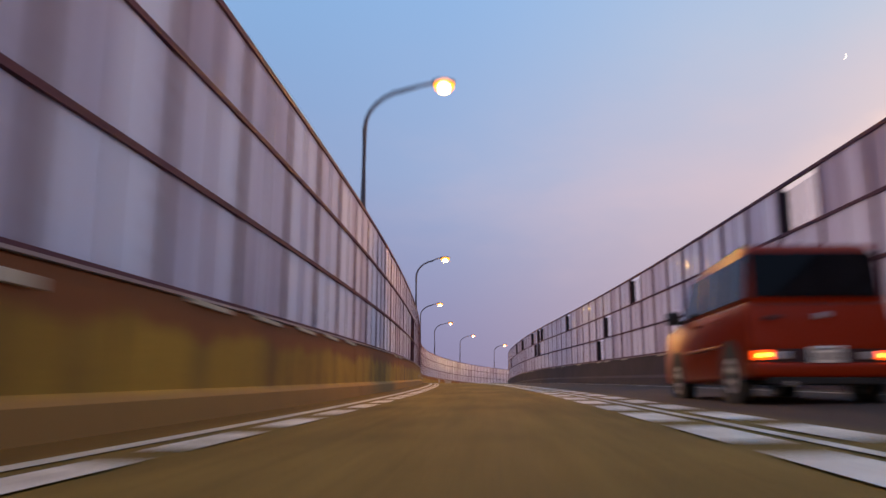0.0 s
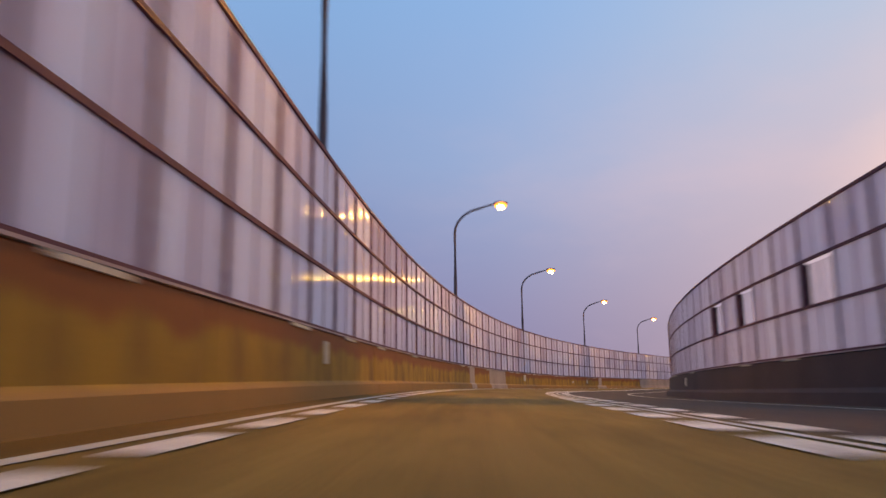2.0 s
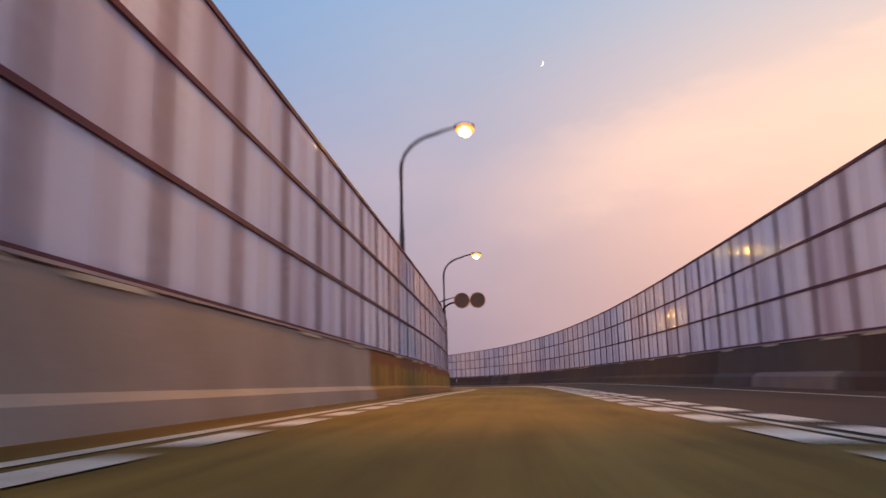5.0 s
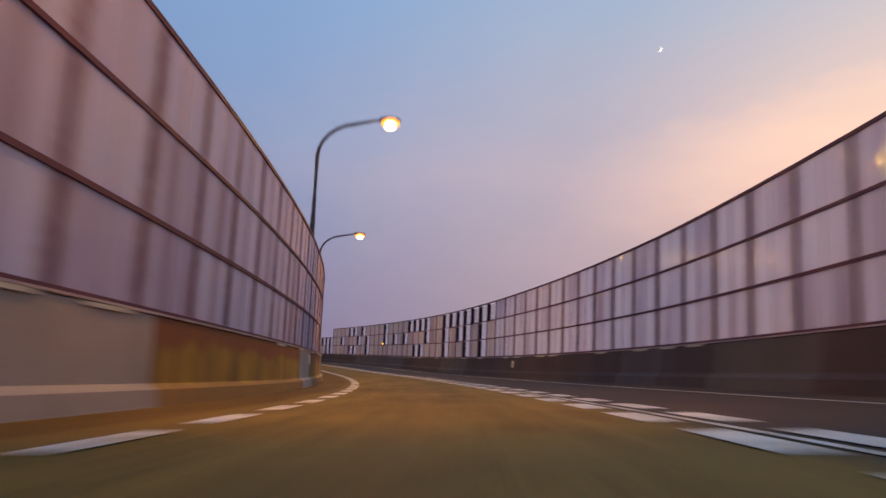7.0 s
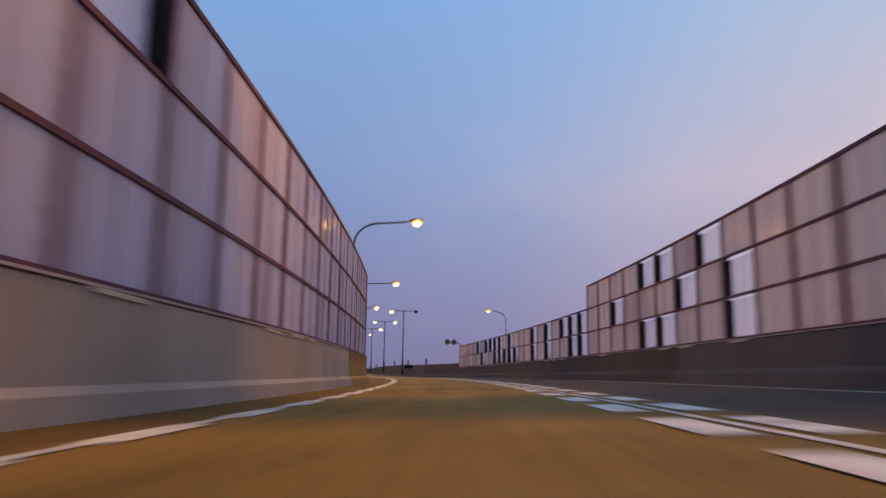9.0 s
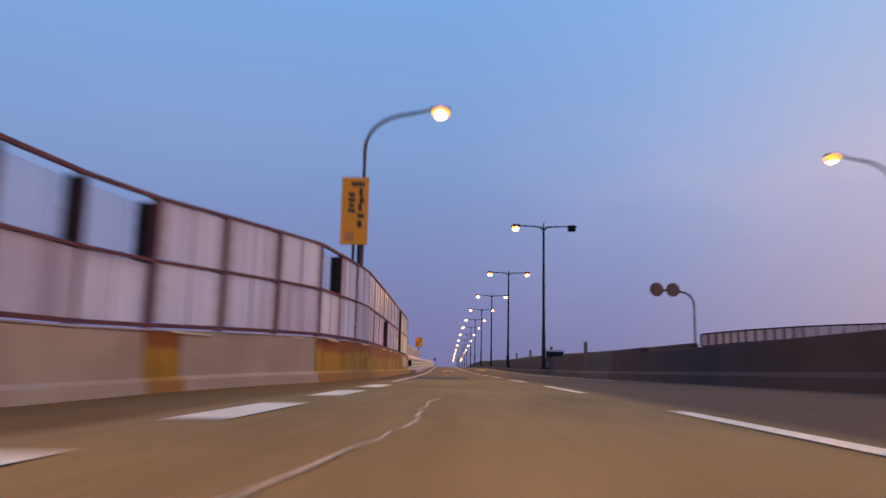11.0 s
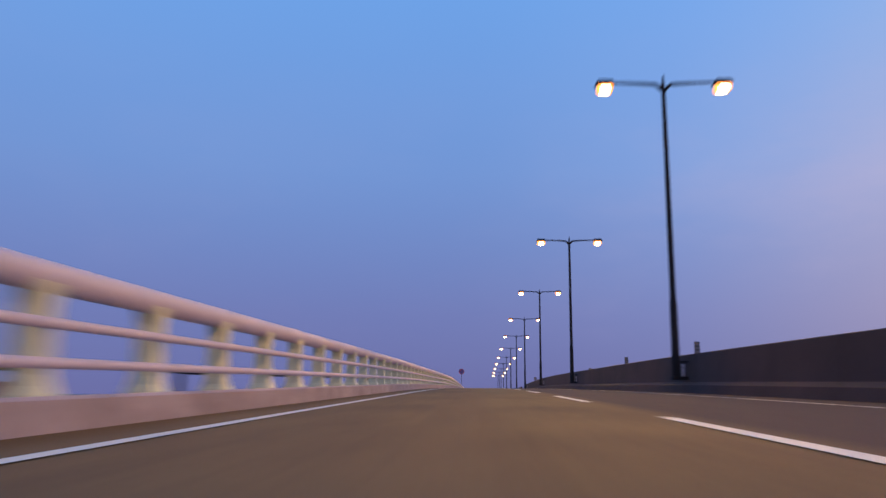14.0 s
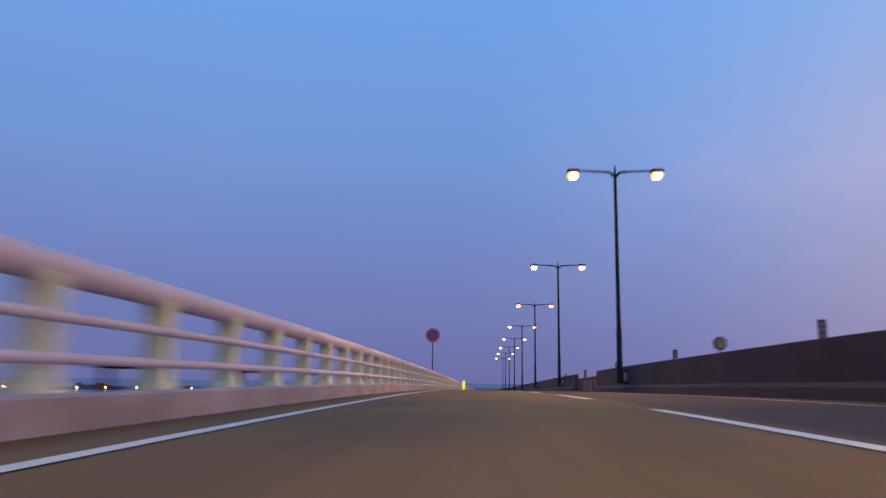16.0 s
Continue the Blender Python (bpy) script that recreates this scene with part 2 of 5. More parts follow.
def frosted(name, tint, clear, gloss=0.24, rust=0.6):
    m, t, b = mat(name)
    t.nodes.remove(b)
    out = t.nodes["Material Output"]
    p = world_pos(t)
    streak = noise_tex(t, stretch(t, p, 1.0, 1.0, 0.06), 1.5, 4, 0.6)
    rnd = t.nodes.new("ShaderNodeObjectInfo").outputs["Random"]
    f = calc(t, "ADD", calc(t, "MULTIPLY", streak, 0.85), calc(t, "MULTIPLY", rnd, 0.15))
    # vertical streaks: dirt, and post shadows painted into the tone
    tone = ramp(t, f, [(0.32, (tint[0] * 0.60, tint[1] * 0.50, tint[2] * 0.55)), (0.44, (tint[0] * 0.88, tint[1] * 0.84, tint[2] * 0.87)), (0.57, tint)])
    # rust washed over the panel's ends, with the posts' shade through the sheet painted in
    ox = t.nodes.new("ShaderNodeSeparateXYZ")
    wire(t, coords(t), ox.inputs[0])
    speck = noise_tex(t, stretch(t, p, 1.0, 1.0, 0.7), 11.0, 3, 0.6)
    rim = calc(t, "ADD", calc(t, "ABSOLUTE", ox.outputs[1]), calc(t, "MULTIPLY", calc(t, "SUBTRACT", streak, 0.5), 0.8))
    rim = calc(t, "ADD", rim, calc(t, "MULTIPLY", calc(t, "SUBTRACT", speck, 0.5), 0.45))
    tone = blend(t, ramp(t, rim, [(0.66, (0, 0, 0)), (0.98, (rust, rust, rust))], "EASE"), tone, (tint[0] * 0.42, tint[1] * 0.26, tint[2] * 0.27))
    diff, trans, clr, gl = [t.nodes.new("ShaderNodeBsdf" + k) for k in ("Diffuse", "Translucent", "Transparent", "Glossy")]
    for n in (diff, trans):
        wire(t, tone, n.inputs[0])
    gl.inputs["Roughness"].default_value = 0.03
    # each half of a sheet is bowed a little between its stiffeners
    bow = calc(t, "MULTIPLY", calc(t, "SUBTRACT", calc(t, "ABSOLUTE", ox.outputs[1]), 0.47), calc(t, "MULTIPLY", calc(t, "SIGN", ox.outputs[1]), 0.13))
    bow = calc(t, "ADD", bow, calc(t, "MULTIPLY", calc(t, "SUBTRACT", noise_tex(t, stretch(t, p, 1.0, 1.0, 0.45), 1.6, 1, 0.4), 0.5), 0.014))
    along = t.nodes.new("ShaderNodeVectorTransform")
    along.vector_type, along.convert_from, along.convert_to = "VECTOR", "OBJECT", "WORLD"
    along.inputs[0].default_value = (0, 1, 0)
    tip, bent, unit = [t.nodes.new("ShaderNodeVectorMath") for _ in range(3)]
    tip.operation, bent.operation, unit.operation = "SCALE", "ADD", "NORMALIZE"
    wire(t, along.outputs[0], tip.inputs[0]), wire(t, bow, tip.inputs["Scale"])
    wire(t, t.nodes.new("ShaderNodeNewGeometry").outputs["Normal"], bent.inputs[0]), wire(t, tip.outputs[0], bent.inputs[1])
    wire(t, bent.outputs[0], unit.inputs[0]), wire(t, unit.outputs[0], gl.inputs["Normal"])
    m1, m2, m3 = [t.nodes.new("ShaderNodeMixShader") for _ in range(3)]
    m1.inputs[0].default_value = 0.55
    wire(t, diff.outputs[0], m1.inputs[1]), wire(t, trans.outputs[0], m1.inputs[2])
    m2.inputs[0].default_value = clear
    wire(t, m1.outputs[0], m2.inputs[1]), wire(t, clr.outputs[0], m2.inputs[2])
    fr = t.nodes.new("ShaderNodeFresnel")
    fr.inputs[0].default_value = 1.45
    wire(t, calc(t, "MULTIPLY", fr.outputs[0], gloss), m3.inputs[0])
    wire(t, m2.outputs[0], m3.inputs[1]), wire(t, gl.outputs[0], m3.inputs[2])
    wire(t, m3.outputs[0], out.inputs[0])
    return m


PANEL = frosted("frosted_panel", (0.94, 0.91, 0.97), 0.08)
# more rust, and a dimmer tint where less light reaches the left wall
PANEL_RUSTY_DIM = frosted("rusty_shaded_panel", (0.80, 0.71, 0.79), 0.08, 0.24, 0.9)
PANEL_CLEAR = frosted("clear_panel", (0.84, 0.82, 0.93), 0.70, 0.04, 0.2)
PANEL_HAZED = frosted("hazed_panel", (0.90, 0.86, 0.95), 0.26, 0.10, 0.2)
# darker beige tint: the backlit look of the right wall put into colour
PANEL_BACKLIT = frosted("backlit_beige_panel", (0.80, 0.71, 0.68), 0.12, 0.14)


def glowing(name, col, strength):
    m, t, b = mat(name)
    b.inputs["Base Color"].default_value = (*col, 1)
    b.inputs["Emission Color"].default_value, b.inputs["Emission Strength"].default_value = (*col, 1), strength
    return m


LAMP_GLOW = glowing("sodium_lamp_glow", (1.0, 0.60, 0.22), 26)

ASPHALT_DARK = two_scale("fresh_asphalt", (0.022, 0.022, 0.024), (0.040, 0.038, 0.038), 0.8, 70, 0.8, relief=0.5, dist=0.006)
# base colours darkened to stand in for weaker light on the right side
CONCRETE_DARK = two_scale("unlit_dark_concrete", (0.030, 0.016, 0.018), (0.062, 0.036, 0.040), 0.9, 22, 0.5, relief=0.25)
CONCRETE_MID = two_scale("worn_unlit_concrete", (0.045, 0.036, 0.040), (0.082, 0.067, 0.070), 0.88, 22, 0.5, relief=0.25)
PAINT_WORN = two_scale("worn_road_paint", (0.20, 0.13, 0.075), (0.72, 0.64, 0.53), 0.65, 45, 3.0, relief=0.2, contrast=(0.40, 0.53))
GALVANISED = two_scale("galvanised_steel", (0.45, 0.45, 0.46), (0.62, 0.62, 0.63), 0.4, 25, 1.5, metal=0.6)
REPAIR = two_scale("blotchy_repair_mortar", (0.27, 0.17, 0.085), (0.58, 0.48, 0.40), 0.85, 9, 1.7, relief=0.25, contrast=(0.42, 0.56))
CONCRETE_FOOT = two_scale("grey_foot_concrete", (0.13, 0.10, 0.10), (0.23, 0.18, 0.18), 0.88, 22, 0.9, relief=0.25)
KERB_STONE = two_scale("kerb_concrete", (0.29, 0.21, 0.21), (0.46, 0.355, 0.35), 0.85, 12, 1.3, relief=0.25, contrast=(0.40, 0.60))
SIGN_YELLOW = two_scale("yellow_sign_sheet", (0.92, 0.30, 0.002), (0.97, 0.34, 0.004), 0.4, 15, 1.0, relief=0)
SIGN_ORANGE = two_scale("orange_sign_edge", (0.62, 0.17, 0.05), (0.70, 0.22, 0.07), 0.4, 15, 1.0, relief=0)
SIGN_RED = two_scale("red_sign_sheet", (0.42, 0.03, 0.05), (0.5, 0.05, 0.07), 0.4, 15, 1.0, relief=0)
SIGN_BLUE = two_scale("blue_sign_sheet", (0.03, 0.04, 0.24), (0.05, 0.06, 0.3), 0.4, 15, 1.0, relief=0)
INK = two_scale("dark_ink", (0.02, 0.012, 0.01), (0.04, 0.02, 0.02), 0.5, 15, 1.0, relief=0)
INK_SOFT = two_scale("faded_ink", (0.48, 0.43, 0.36), (0.54, 0.48, 0.40), 0.5, 15, 1.0, relief=0)
MIRROR_BACK = two_scale("mirror_backing", (0.055, 0.030, 0.035), (0.09, 0.055, 0.06), 0.5, 15, 1.0, relief=0)
MARKER_GREY = two_scale("marker_grey", (0.06, 0.05, 0.06), (0.10, 0.09, 0.10), 0.6, 15, 1.0, relief=0)
MARKER_PALE = two_scale("marker_pale", (0.12, 0.11, 0.13), (0.17, 0.16, 0.18), 0.5, 15, 1.0, relief=0)
RUBBER = two_scale("black_rubber", (0.012, 0.012, 0.013), (0.03, 0.03, 0.03), 0.75, 30, 2.0, relief=0.1)
CAR_RED = two_scale("car_red_lacquer", (0.27, 0.020, 0.003), (0.32, 0.025, 0.004), 0.4, 8, 0.8, relief=0)
CAR_RED.node_tree.nodes["Principled BSDF"].inputs["Specular IOR Level"].default_value = 0.12
CAR_DARK = two_scale("car_dark_trim", (0.03, 0.008, 0.008), (0.05, 0.012, 0.012), 0.4, 8, 0.8, relief=0)
PLATE_WHITE = two_scale("number_plate_white", (0.86, 0.82, 0.72), (0.92, 0.88, 0.80), 0.4, 8, 0.8, relief=0)
TRUCK_GREY = two_scale("truck_grey_paint", (0.20, 0.20, 0.22), (0.28, 0.28, 0.30), 0.4, 8, 0.8, relief=0)
SHORE_DARK = two_scale("far_shore_dark", (0.07, 0.08, 0.11), (0.11, 0.12, 0.15), 0.9, 0.3, 0.02, relief=0)
SHORE_PALE = two_scale("far_pale_hull", (0.26, 0.20, 0.22), (0.34, 0.27, 0.29), 0.8, 0.3, 0.05, relief=0)
SHORE_RUST = two_scale("far_rust_red", (0.28, 0.06, 0.04), (0.36, 0.09, 0.06), 0.8, 0.3, 0.05, relief=0)
PLATE_PALE = two_scale("pale_plate_steel", (0.40, 0.34, 0.26), (0.62, 0.54, 0.44), 0.6, 14, 1.6, relief=0.05)
PANEL_RIB = two_scale("panel_rib", (0.30, 0.22, 0.25), (0.44, 0.36, 0.40), 0.5, 10, 1.0, relief=0)
for _m in (CAR_RED,):
    _b = _m.node_tree.nodes["Principled BSDF"]
    _b.inputs["Coat Weight"].default_value, _b.inputs["Coat Roughness"].default_value = 0.12, 0.04


def tan_concrete():
    """Concrete darkened by exhaust, with rain streaks that run down from its top edge; its base colour holds headlight
    warmth.
    """
    m, t, b = mat("streaked_tan_concrete", 0.88)
    p = world_pos(t)
    fine, broad = noise_tex(t, p, 24, 6, 0.6), noise_tex(t, p, 0.45, 4, 0.6)
    streak = noise_tex(t, stretch(t, p, 1.0, 1.0, 0.22), 1.7, 5, 0.7)
    # bright warm base: the glow of headlights put into the colour
    base = ramp(t, calc(t, "ADD", calc(t, "MULTIPLY", fine, 0.35), calc(t, "MULTIPLY", broad, 0.65)), [(0.35, (0.27, 0.138, 0.012)), (0.68, (0.46, 0.245, 0.026))])
    col = blend(t, ramp(t, streak, [(0.45, (0, 0, 0)), (0.62, (0.75, 0.75, 0.75))]), base, (0.125, 0.054, 0.014))
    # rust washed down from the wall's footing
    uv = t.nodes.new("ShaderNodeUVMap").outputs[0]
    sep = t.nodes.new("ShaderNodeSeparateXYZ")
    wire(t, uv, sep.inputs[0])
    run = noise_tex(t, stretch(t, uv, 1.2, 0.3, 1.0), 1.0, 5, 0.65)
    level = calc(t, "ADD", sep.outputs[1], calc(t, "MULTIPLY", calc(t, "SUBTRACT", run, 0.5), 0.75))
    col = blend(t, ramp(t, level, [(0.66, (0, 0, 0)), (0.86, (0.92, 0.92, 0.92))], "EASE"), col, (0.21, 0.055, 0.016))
    low = ramp(t, calc(t, "ADD", sep.outputs[1], calc(t, "MULTIPLY", calc(t, "SUBTRACT", run, 0.5), 0.08)), [(0.22, (0.85, 0.85, 0.85)), (0.275, (0, 0, 0))])
    col = blend(t, low, col, (0.29, 0.140, 0.040))
    wire(t, col, b.inputs["Base Color"])
    bump(t, b, fine, 0.25, 0.01)
    return m


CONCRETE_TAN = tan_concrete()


def glass(name, col, rough):
    m, t, b = mat(name, rough)
    b.inputs["Base Color"].default_value = (*col, 1)
    b.inputs["Specular IOR Level"].default_value = 0.15
    return m


GLASS_DARK = glass("dark_tinted_glass", (0.003, 0.003, 0.004), 0.08)
LENS_CLEAR = glass("clear_lamp_lens", (0.55, 0.55, 0.55), 0.1)
TAIL_GLOW = glowing("tail_lamp_glow", (1.0, 0.075, 0.01), 2.6)
BULB_GLOW = glowing("tail_bulb_glow", (1.0, 0.42, 0.06), 9)
# reflected light of the yellow marker, given as emission
YELLOW_GLOW = glowing("yellow_reflector_glow", (0.95, 0.75, 0.02), 0.9)
# emission for a lamp reflection modelled as a disc
AMBER_GLINT = glowing("amber_glint_glow", (1.0, 0.5, 0.05), 3)
MOON_GLOW = glowing("moonlit_crescent", (1.0, 0.93, 0.85), 1.6)
SHORE_LIGHT = glowing("harbour_light_glow", (1.0, 0.6, 0.2), 12)

# glowing shell round each lens, standing in for its orange glare
LAMP_HALO = glowing("sodium_lamp_halo", (1.0, 0.31, 0.055), 2.2)
STEEL_POLE.node_tree.nodes["Principled BSDF"].inputs["Specular IOR Level"].default_value = 0.1

# ---- mesh helpers ----


def link(name, bm_or_mesh, material, parent=None, label="", smooth=False):
    if isinstance(bm_or_mesh, bmesh.types.BMesh):
        me = bpy.data.meshes.new(name)
        bmesh.ops.recalc_face_normals(bm_or_mesh, faces=bm_or_mesh.faces)
        bm_or_mesh.to_mesh(me)
        bm_or_mesh.free()
    else:
        me = bm_or_mesh
    if material is not None and not me.materials:
        me.materials.append(material)
    if smooth:
        me.shade_smooth()
    ob = new(name, me)
    if parent:
        ob.parent = parent
    if label:
        ob["label"] = label
    return ob


def part(name, bm, material, parent, label="", smooth=False):
    return link(name, bm, material, parent, label, smooth)


def box(bm, x0, x1, y0, y1, z0, z1, bev=0.0):
    m = Matrix.LocRotScale(((x0 + x1) / 2, (y0 + y1) / 2, (z0 + z1) / 2), None, (x1 - x0, y1 - y0, z1 - z0))
    r = bmesh.ops.create_cube(bm, size=1, matrix=m)
    if bev:
        es = {e for v in r["verts"] for e in v.link_edges}
        bmesh.ops.bevel(bm, geom=list(es), offset=bev, segments=2, affect="EDGES", profile=0.5)
    return bm


def boxed(*a, bev=0.0):
    return box(bmesh.new(), *a, bev=bev)


def tube(bm, pts, radii, sides=10):
    """A round bar along points, with a radius at each."""
    rings = []
    for i, p in enumerate(pts):
        d = (Vector(pts[min(i + 1, len(pts) - 1)]) - Vector(pts[max(i - 1, 0)])).normalized()
        q = d.to_track_quat("Z", "Y")
        rings.append([bm.verts.new(Vector(p) + q @ Vector((radii[i] * math.cos(2 * math.pi * k / sides), radii[i] * math.sin(2 * math.pi * k / sides), 0))) for k in range(sides)])
    for a, b in zip(rings, rings[1:]):
        for k in range(sides):
            bm.faces.new((a[k], a[(k + 1) % sides], b[(k + 1) % sides], b[k]))
    bm.faces.new(rings[0][::-1]), bm.faces.new(rings[-1])
    return bm


def sweep(profile, s0, s1, step=2.0, closed=True):
    """A long body along the road: profile points are (metres to the right, metres up)."""
    n = max(1, round((s1 - s0) / step))
    bm = bmesh.new()
    rows = [[bm.verts.new(road(s0 + (s1 - s0) * i / n, a, h)) for a, h in profile] for i in range(n + 1)]
    m = len(profile)
    for a, b in zip(rows, rows[1:]):
        for k in range(m if closed else m - 1):
            bm.faces.new((a[k], a[(k + 1) % m], b[(k + 1) % m], b[k]))
    if closed:
        bm.faces.new(rows[0][::-1]), bm.faces.new(rows[-1])
    return bm


def empty(name, m):
    e = new(name)
    e.matrix_world = m
    return e

# ---- plan: metres along the road; metres to the right of the driving line ----
LAST = 900.0
LEFT_S, LEFT_LAT = [-40, 165, 235, 340, 358, 387.8, 391, 397.5, 403, 430], [-2.725, -2.725, -3.128, -3.128, -5.4, -5.9, -5.6, -3.5, -2.95, -2.95]
RIGHT_S, RIGHT_LAT = [-40, 17, 34, 60, 84, 102, 118, 136, 153, 170, 227, 251, 261, 276, 300, 320, 390], [6.328, 6.308, 6.478, 6.728, 7.108, 7.188, 7.348, 7.228, 6.908, 6.791, 6.716, 6.915, 6.995, 6.805, 6.815, 6.955, 6.95]
SET_BACK = 2.7             # the walls follow the lean of the deck
MEDIAN = 6.85
RAIL = -3.2
TOP = 1.06                 # top of the concrete barriers
ROW = 1.075                # height of one row of wall panels
BAY = 1.95                # from post to post
WALL_END = 428.8         # the left noise wall ends, the open railing begins
RIGHT_END = 342.3         # the right wall drops to two rows
RIGHT_STOP = 388.0        # and ends


def left(s):
    return float(np.interp(s, LEFT_S, LEFT_LAT) + SET_BACK * np.interp(s, S_AX, BANK))


def right(s):
    return float(np.interp(s, RIGHT_S, RIGHT_LAT) + SET_BACK * np.interp(s, S_AX, BANK))


def row_shift(s, sgn, r):
    """How far the rail over row r of the tall left wall departs from even rows."""
    if sgn > 0 or r == 0 or s > cuts_low:
        return 0.0
    a, b = ((-0.05, -0.012), (-0.046, 0.073), (-0.169, 0.153))[r - 1]
    return float(np.interp(s, [165, 235], [a, b]))


cuts_low = 350.7


def structure(ob, label="", category=""):
    return tagged(ob, label, category, kind="structure")


def sweep_on(line, profile, s0, s1, step=2.0, closed=True, up=None):
    """As sweep(), with the profile taken from a line that wanders to the right and left; its map is metres along and up."""
    n = max(1, round((s1 - s0) / step))
    bm = bmesh.new()
    uv, at_ = bm.loops.layers.uv.new("metres"), {}
    rows = []
    for i in range(n + 1):
        s = s0 + (s1 - s0) * i / n
        k = up(s) if up else 0.0
        rows.append([bm.verts.new(road(s, line(s) + a, h + k)) for a, h in profile])
        for v, (a, h) in zip(rows[-1], profile):
            at_[v] = (s, h)
    m = len(profile)
    faces = []
    for a, b in zip(rows, rows[1:]):
        for k in range(m if closed else m - 1):
            faces.append(bm.faces.new((a[k], a[(k + 1) % m], b[(k + 1) % m], b[k])))
    if closed:
        faces += [bm.faces.new(rows[0][::-1]), bm.faces.new(rows[-1])]
    for f in faces:
        for lp in f.loops:
            lp[uv].uv = at_[lp.vert]
    return bm


# ---- sea, decks and road ----
bm = bmesh.new()
bmesh.ops.create_grid(bm, x_segments=4, y_segments=4, size=4200, matrix=Matrix.Translation((0, 400, -15)))
structure(link("ground", bm, SEA))


def road_sheet(s0, s1, lat0, lat1, ds, dl):
    """The carriageway as one sheet; its map runs in metres across and along."""
    n, m = round((s1 - s0) / ds), round((lat1 - lat0) / dl)
    co = [(s0 + (s1 - s0) * i / n, lat0 + (lat1 - lat0) * j / m) for i in range(n + 1) for j in range(m + 1)]
    faces = [(i * (m + 1) + j, i * (m + 1) + j + 1, (i + 1) * (m + 1) + j + 1, (i + 1) * (m + 1) + j) for i in range(n) for j in range(m)]
    me = bpy.data.meshes.new("road")
    me.from_pydata([road(a, b, 0) for a, b in co], [], faces)
    uv = me.uv_layers.new(name="metres")
    for lp in me.loops:
        a, b = co[lp.vertex_index]
        uv.data[lp.index].uv = (b, a)
    return me


structure(link("road", road_sheet(-36, LAST, -6.6, 9.2, 1.5, 0.79), ASPHALT))
structure(link("deck", sweep([(-6.6, -0.02), (9.2, -0.02), (9.2, -0.9), (-6.6, -0.9)], -36, LAST, 3), CONCRETE_MID))
structure(link("road_far_side", sweep([(9.2, -0.01), (21.5, -0.01), (21.5, -0.7), (9.2, -0.7)], 428, LAST, 3), ASPHALT))
structure(link("trim", sweep([(15.8, 0), (15.8, 2.3), (16.2, 2.3), (16.2, 0)], 430, LAST, 3), CONCRETE_DARK))

structure(link("road_joining", sweep([(9.2, -0.012), (34.5, -0.012), (34.5, -0.7), (9.2, -0.7)], 398, 427.9, 3), ASPHALT))


def pier(s, lat0, lat1, depth):
    """A plain concrete pier with a crosshead under the deck."""
    root = structure(empty("pier", road_pose(s, (lat0 + lat1) / 2, 0)), "plain grey concrete bridge pier standing in water", "pier")
    w, foot = (lat1 - lat0) / 2 - 0.6, -15.6 - road(s, (lat0 + lat1) / 2, 0).z
    bm = bmesh.new()
    a = [bm.verts.new(v) for v in ((-w, -1.1, depth), (w, -1.1, depth), (w, -1.1, depth - 0.9), (1.9, -1.1, depth - 2.2), (-1.9, -1.1, depth - 2.2), (-w, -1.1, depth - 0.9))]
    b = [bm.verts.new((v.co.x, 1.1, v.co.z)) for v in a]
    for k in range(6):
        bm.faces.new((a[k], a[(k + 1) % 6], b[(k + 1) % 6], b[k]))
    bm.faces.new(a), bm.faces.new(b[::-1])
    part("crosshead", bm, CONCRETE_MID, root)
    part("column", boxed(-1.7, 1.7, -0.95, 0.95, foot, depth - 2.15, bev=0.15), CONCRETE_MID, root)


for k in range(22):
    pier(-28 + k * 42, -5.6, 8.4, -1.02)
for k in range(11):
    pier(435 + k * 42, 10.2, 20.6, -0.82)
for lat in (12, 28):
    pier(412, lat - 5, lat + 5, -0.82)

# asphalt patch and sealed cracks
structure(link("road_patch", sweep([(-1.6, 0.005), (0.25, 0.005), (0.25, -0.02), (-1.6, -0.02)], 404.7, 410.2, 1.0), ASPHALT_DARK))


def crack(s0, s1, lat0, lat1, seed):
    rnd = random.Random(seed)
    bm, n = bmesh.new(), 26
    prev, drift = None, 0.0
    for i in range(n + 1):
        u = i / n
        drift = drift * 0.8 + rnd.uniform(-0.055, 0.055)
        c, w = lat0 + (lat1 - lat0) * u + drift + 0.05 * math.sin(u * 9 + seed), 0.003 + 0.011 * rnd.random()
        s = s0 + (s1 - s0) * u
        row = [bm.verts.new(road(s, c - w, 0.009)), bm.verts.new(road(s, c + w, 0.009))]
        if prev:
            bm.faces.new((prev[0], prev[1], row[1], row[0]))
        prev = row
    return structure(link("crack_seal", bm, PAINT_WORN))


for k, c in enumerate([(378.6, 387.0, -0.6, -0.36), (398.6, 401.2, -0.6, -0.42), (418.0, 424.2, -0.5, -0.55), (402.2, 403.6, -0.15, -0.1), (412.0, 416.0, -0.4, -0.5)]):
    crack(*c, k + 3)


def stripe(name, lat, s0, s1, width, material=None, h=0.007):
    return structure(link(name, sweep([(lat - width / 2, h), (lat + width / 2, h)], s0, s1, 1.5, False), material or PAINT_WHITE))


EDGE_B, LANE = -1.77, 1.62
MARK_S = [-40, 60, 75, 91, 124, 141, 158, 200, 244, 260, 278, 294, 320, 340, 366]
MARK_LAT = [0.94, 0.92, 1.23, 1.46, 1.5, 1.6, 1.42, 1.5, 1.58, 1.35, 1.2, 0.95, 0.95, 1.1, 1.2]
GUTTER_S, GUTTER_LAT = [-40, 60, 107, 157, 243, 262, 278, 294, 366], [-1.64, -1.70, -1.54, -1.62, -1.54, -1.82, -1.92, -2.02, -2.0]


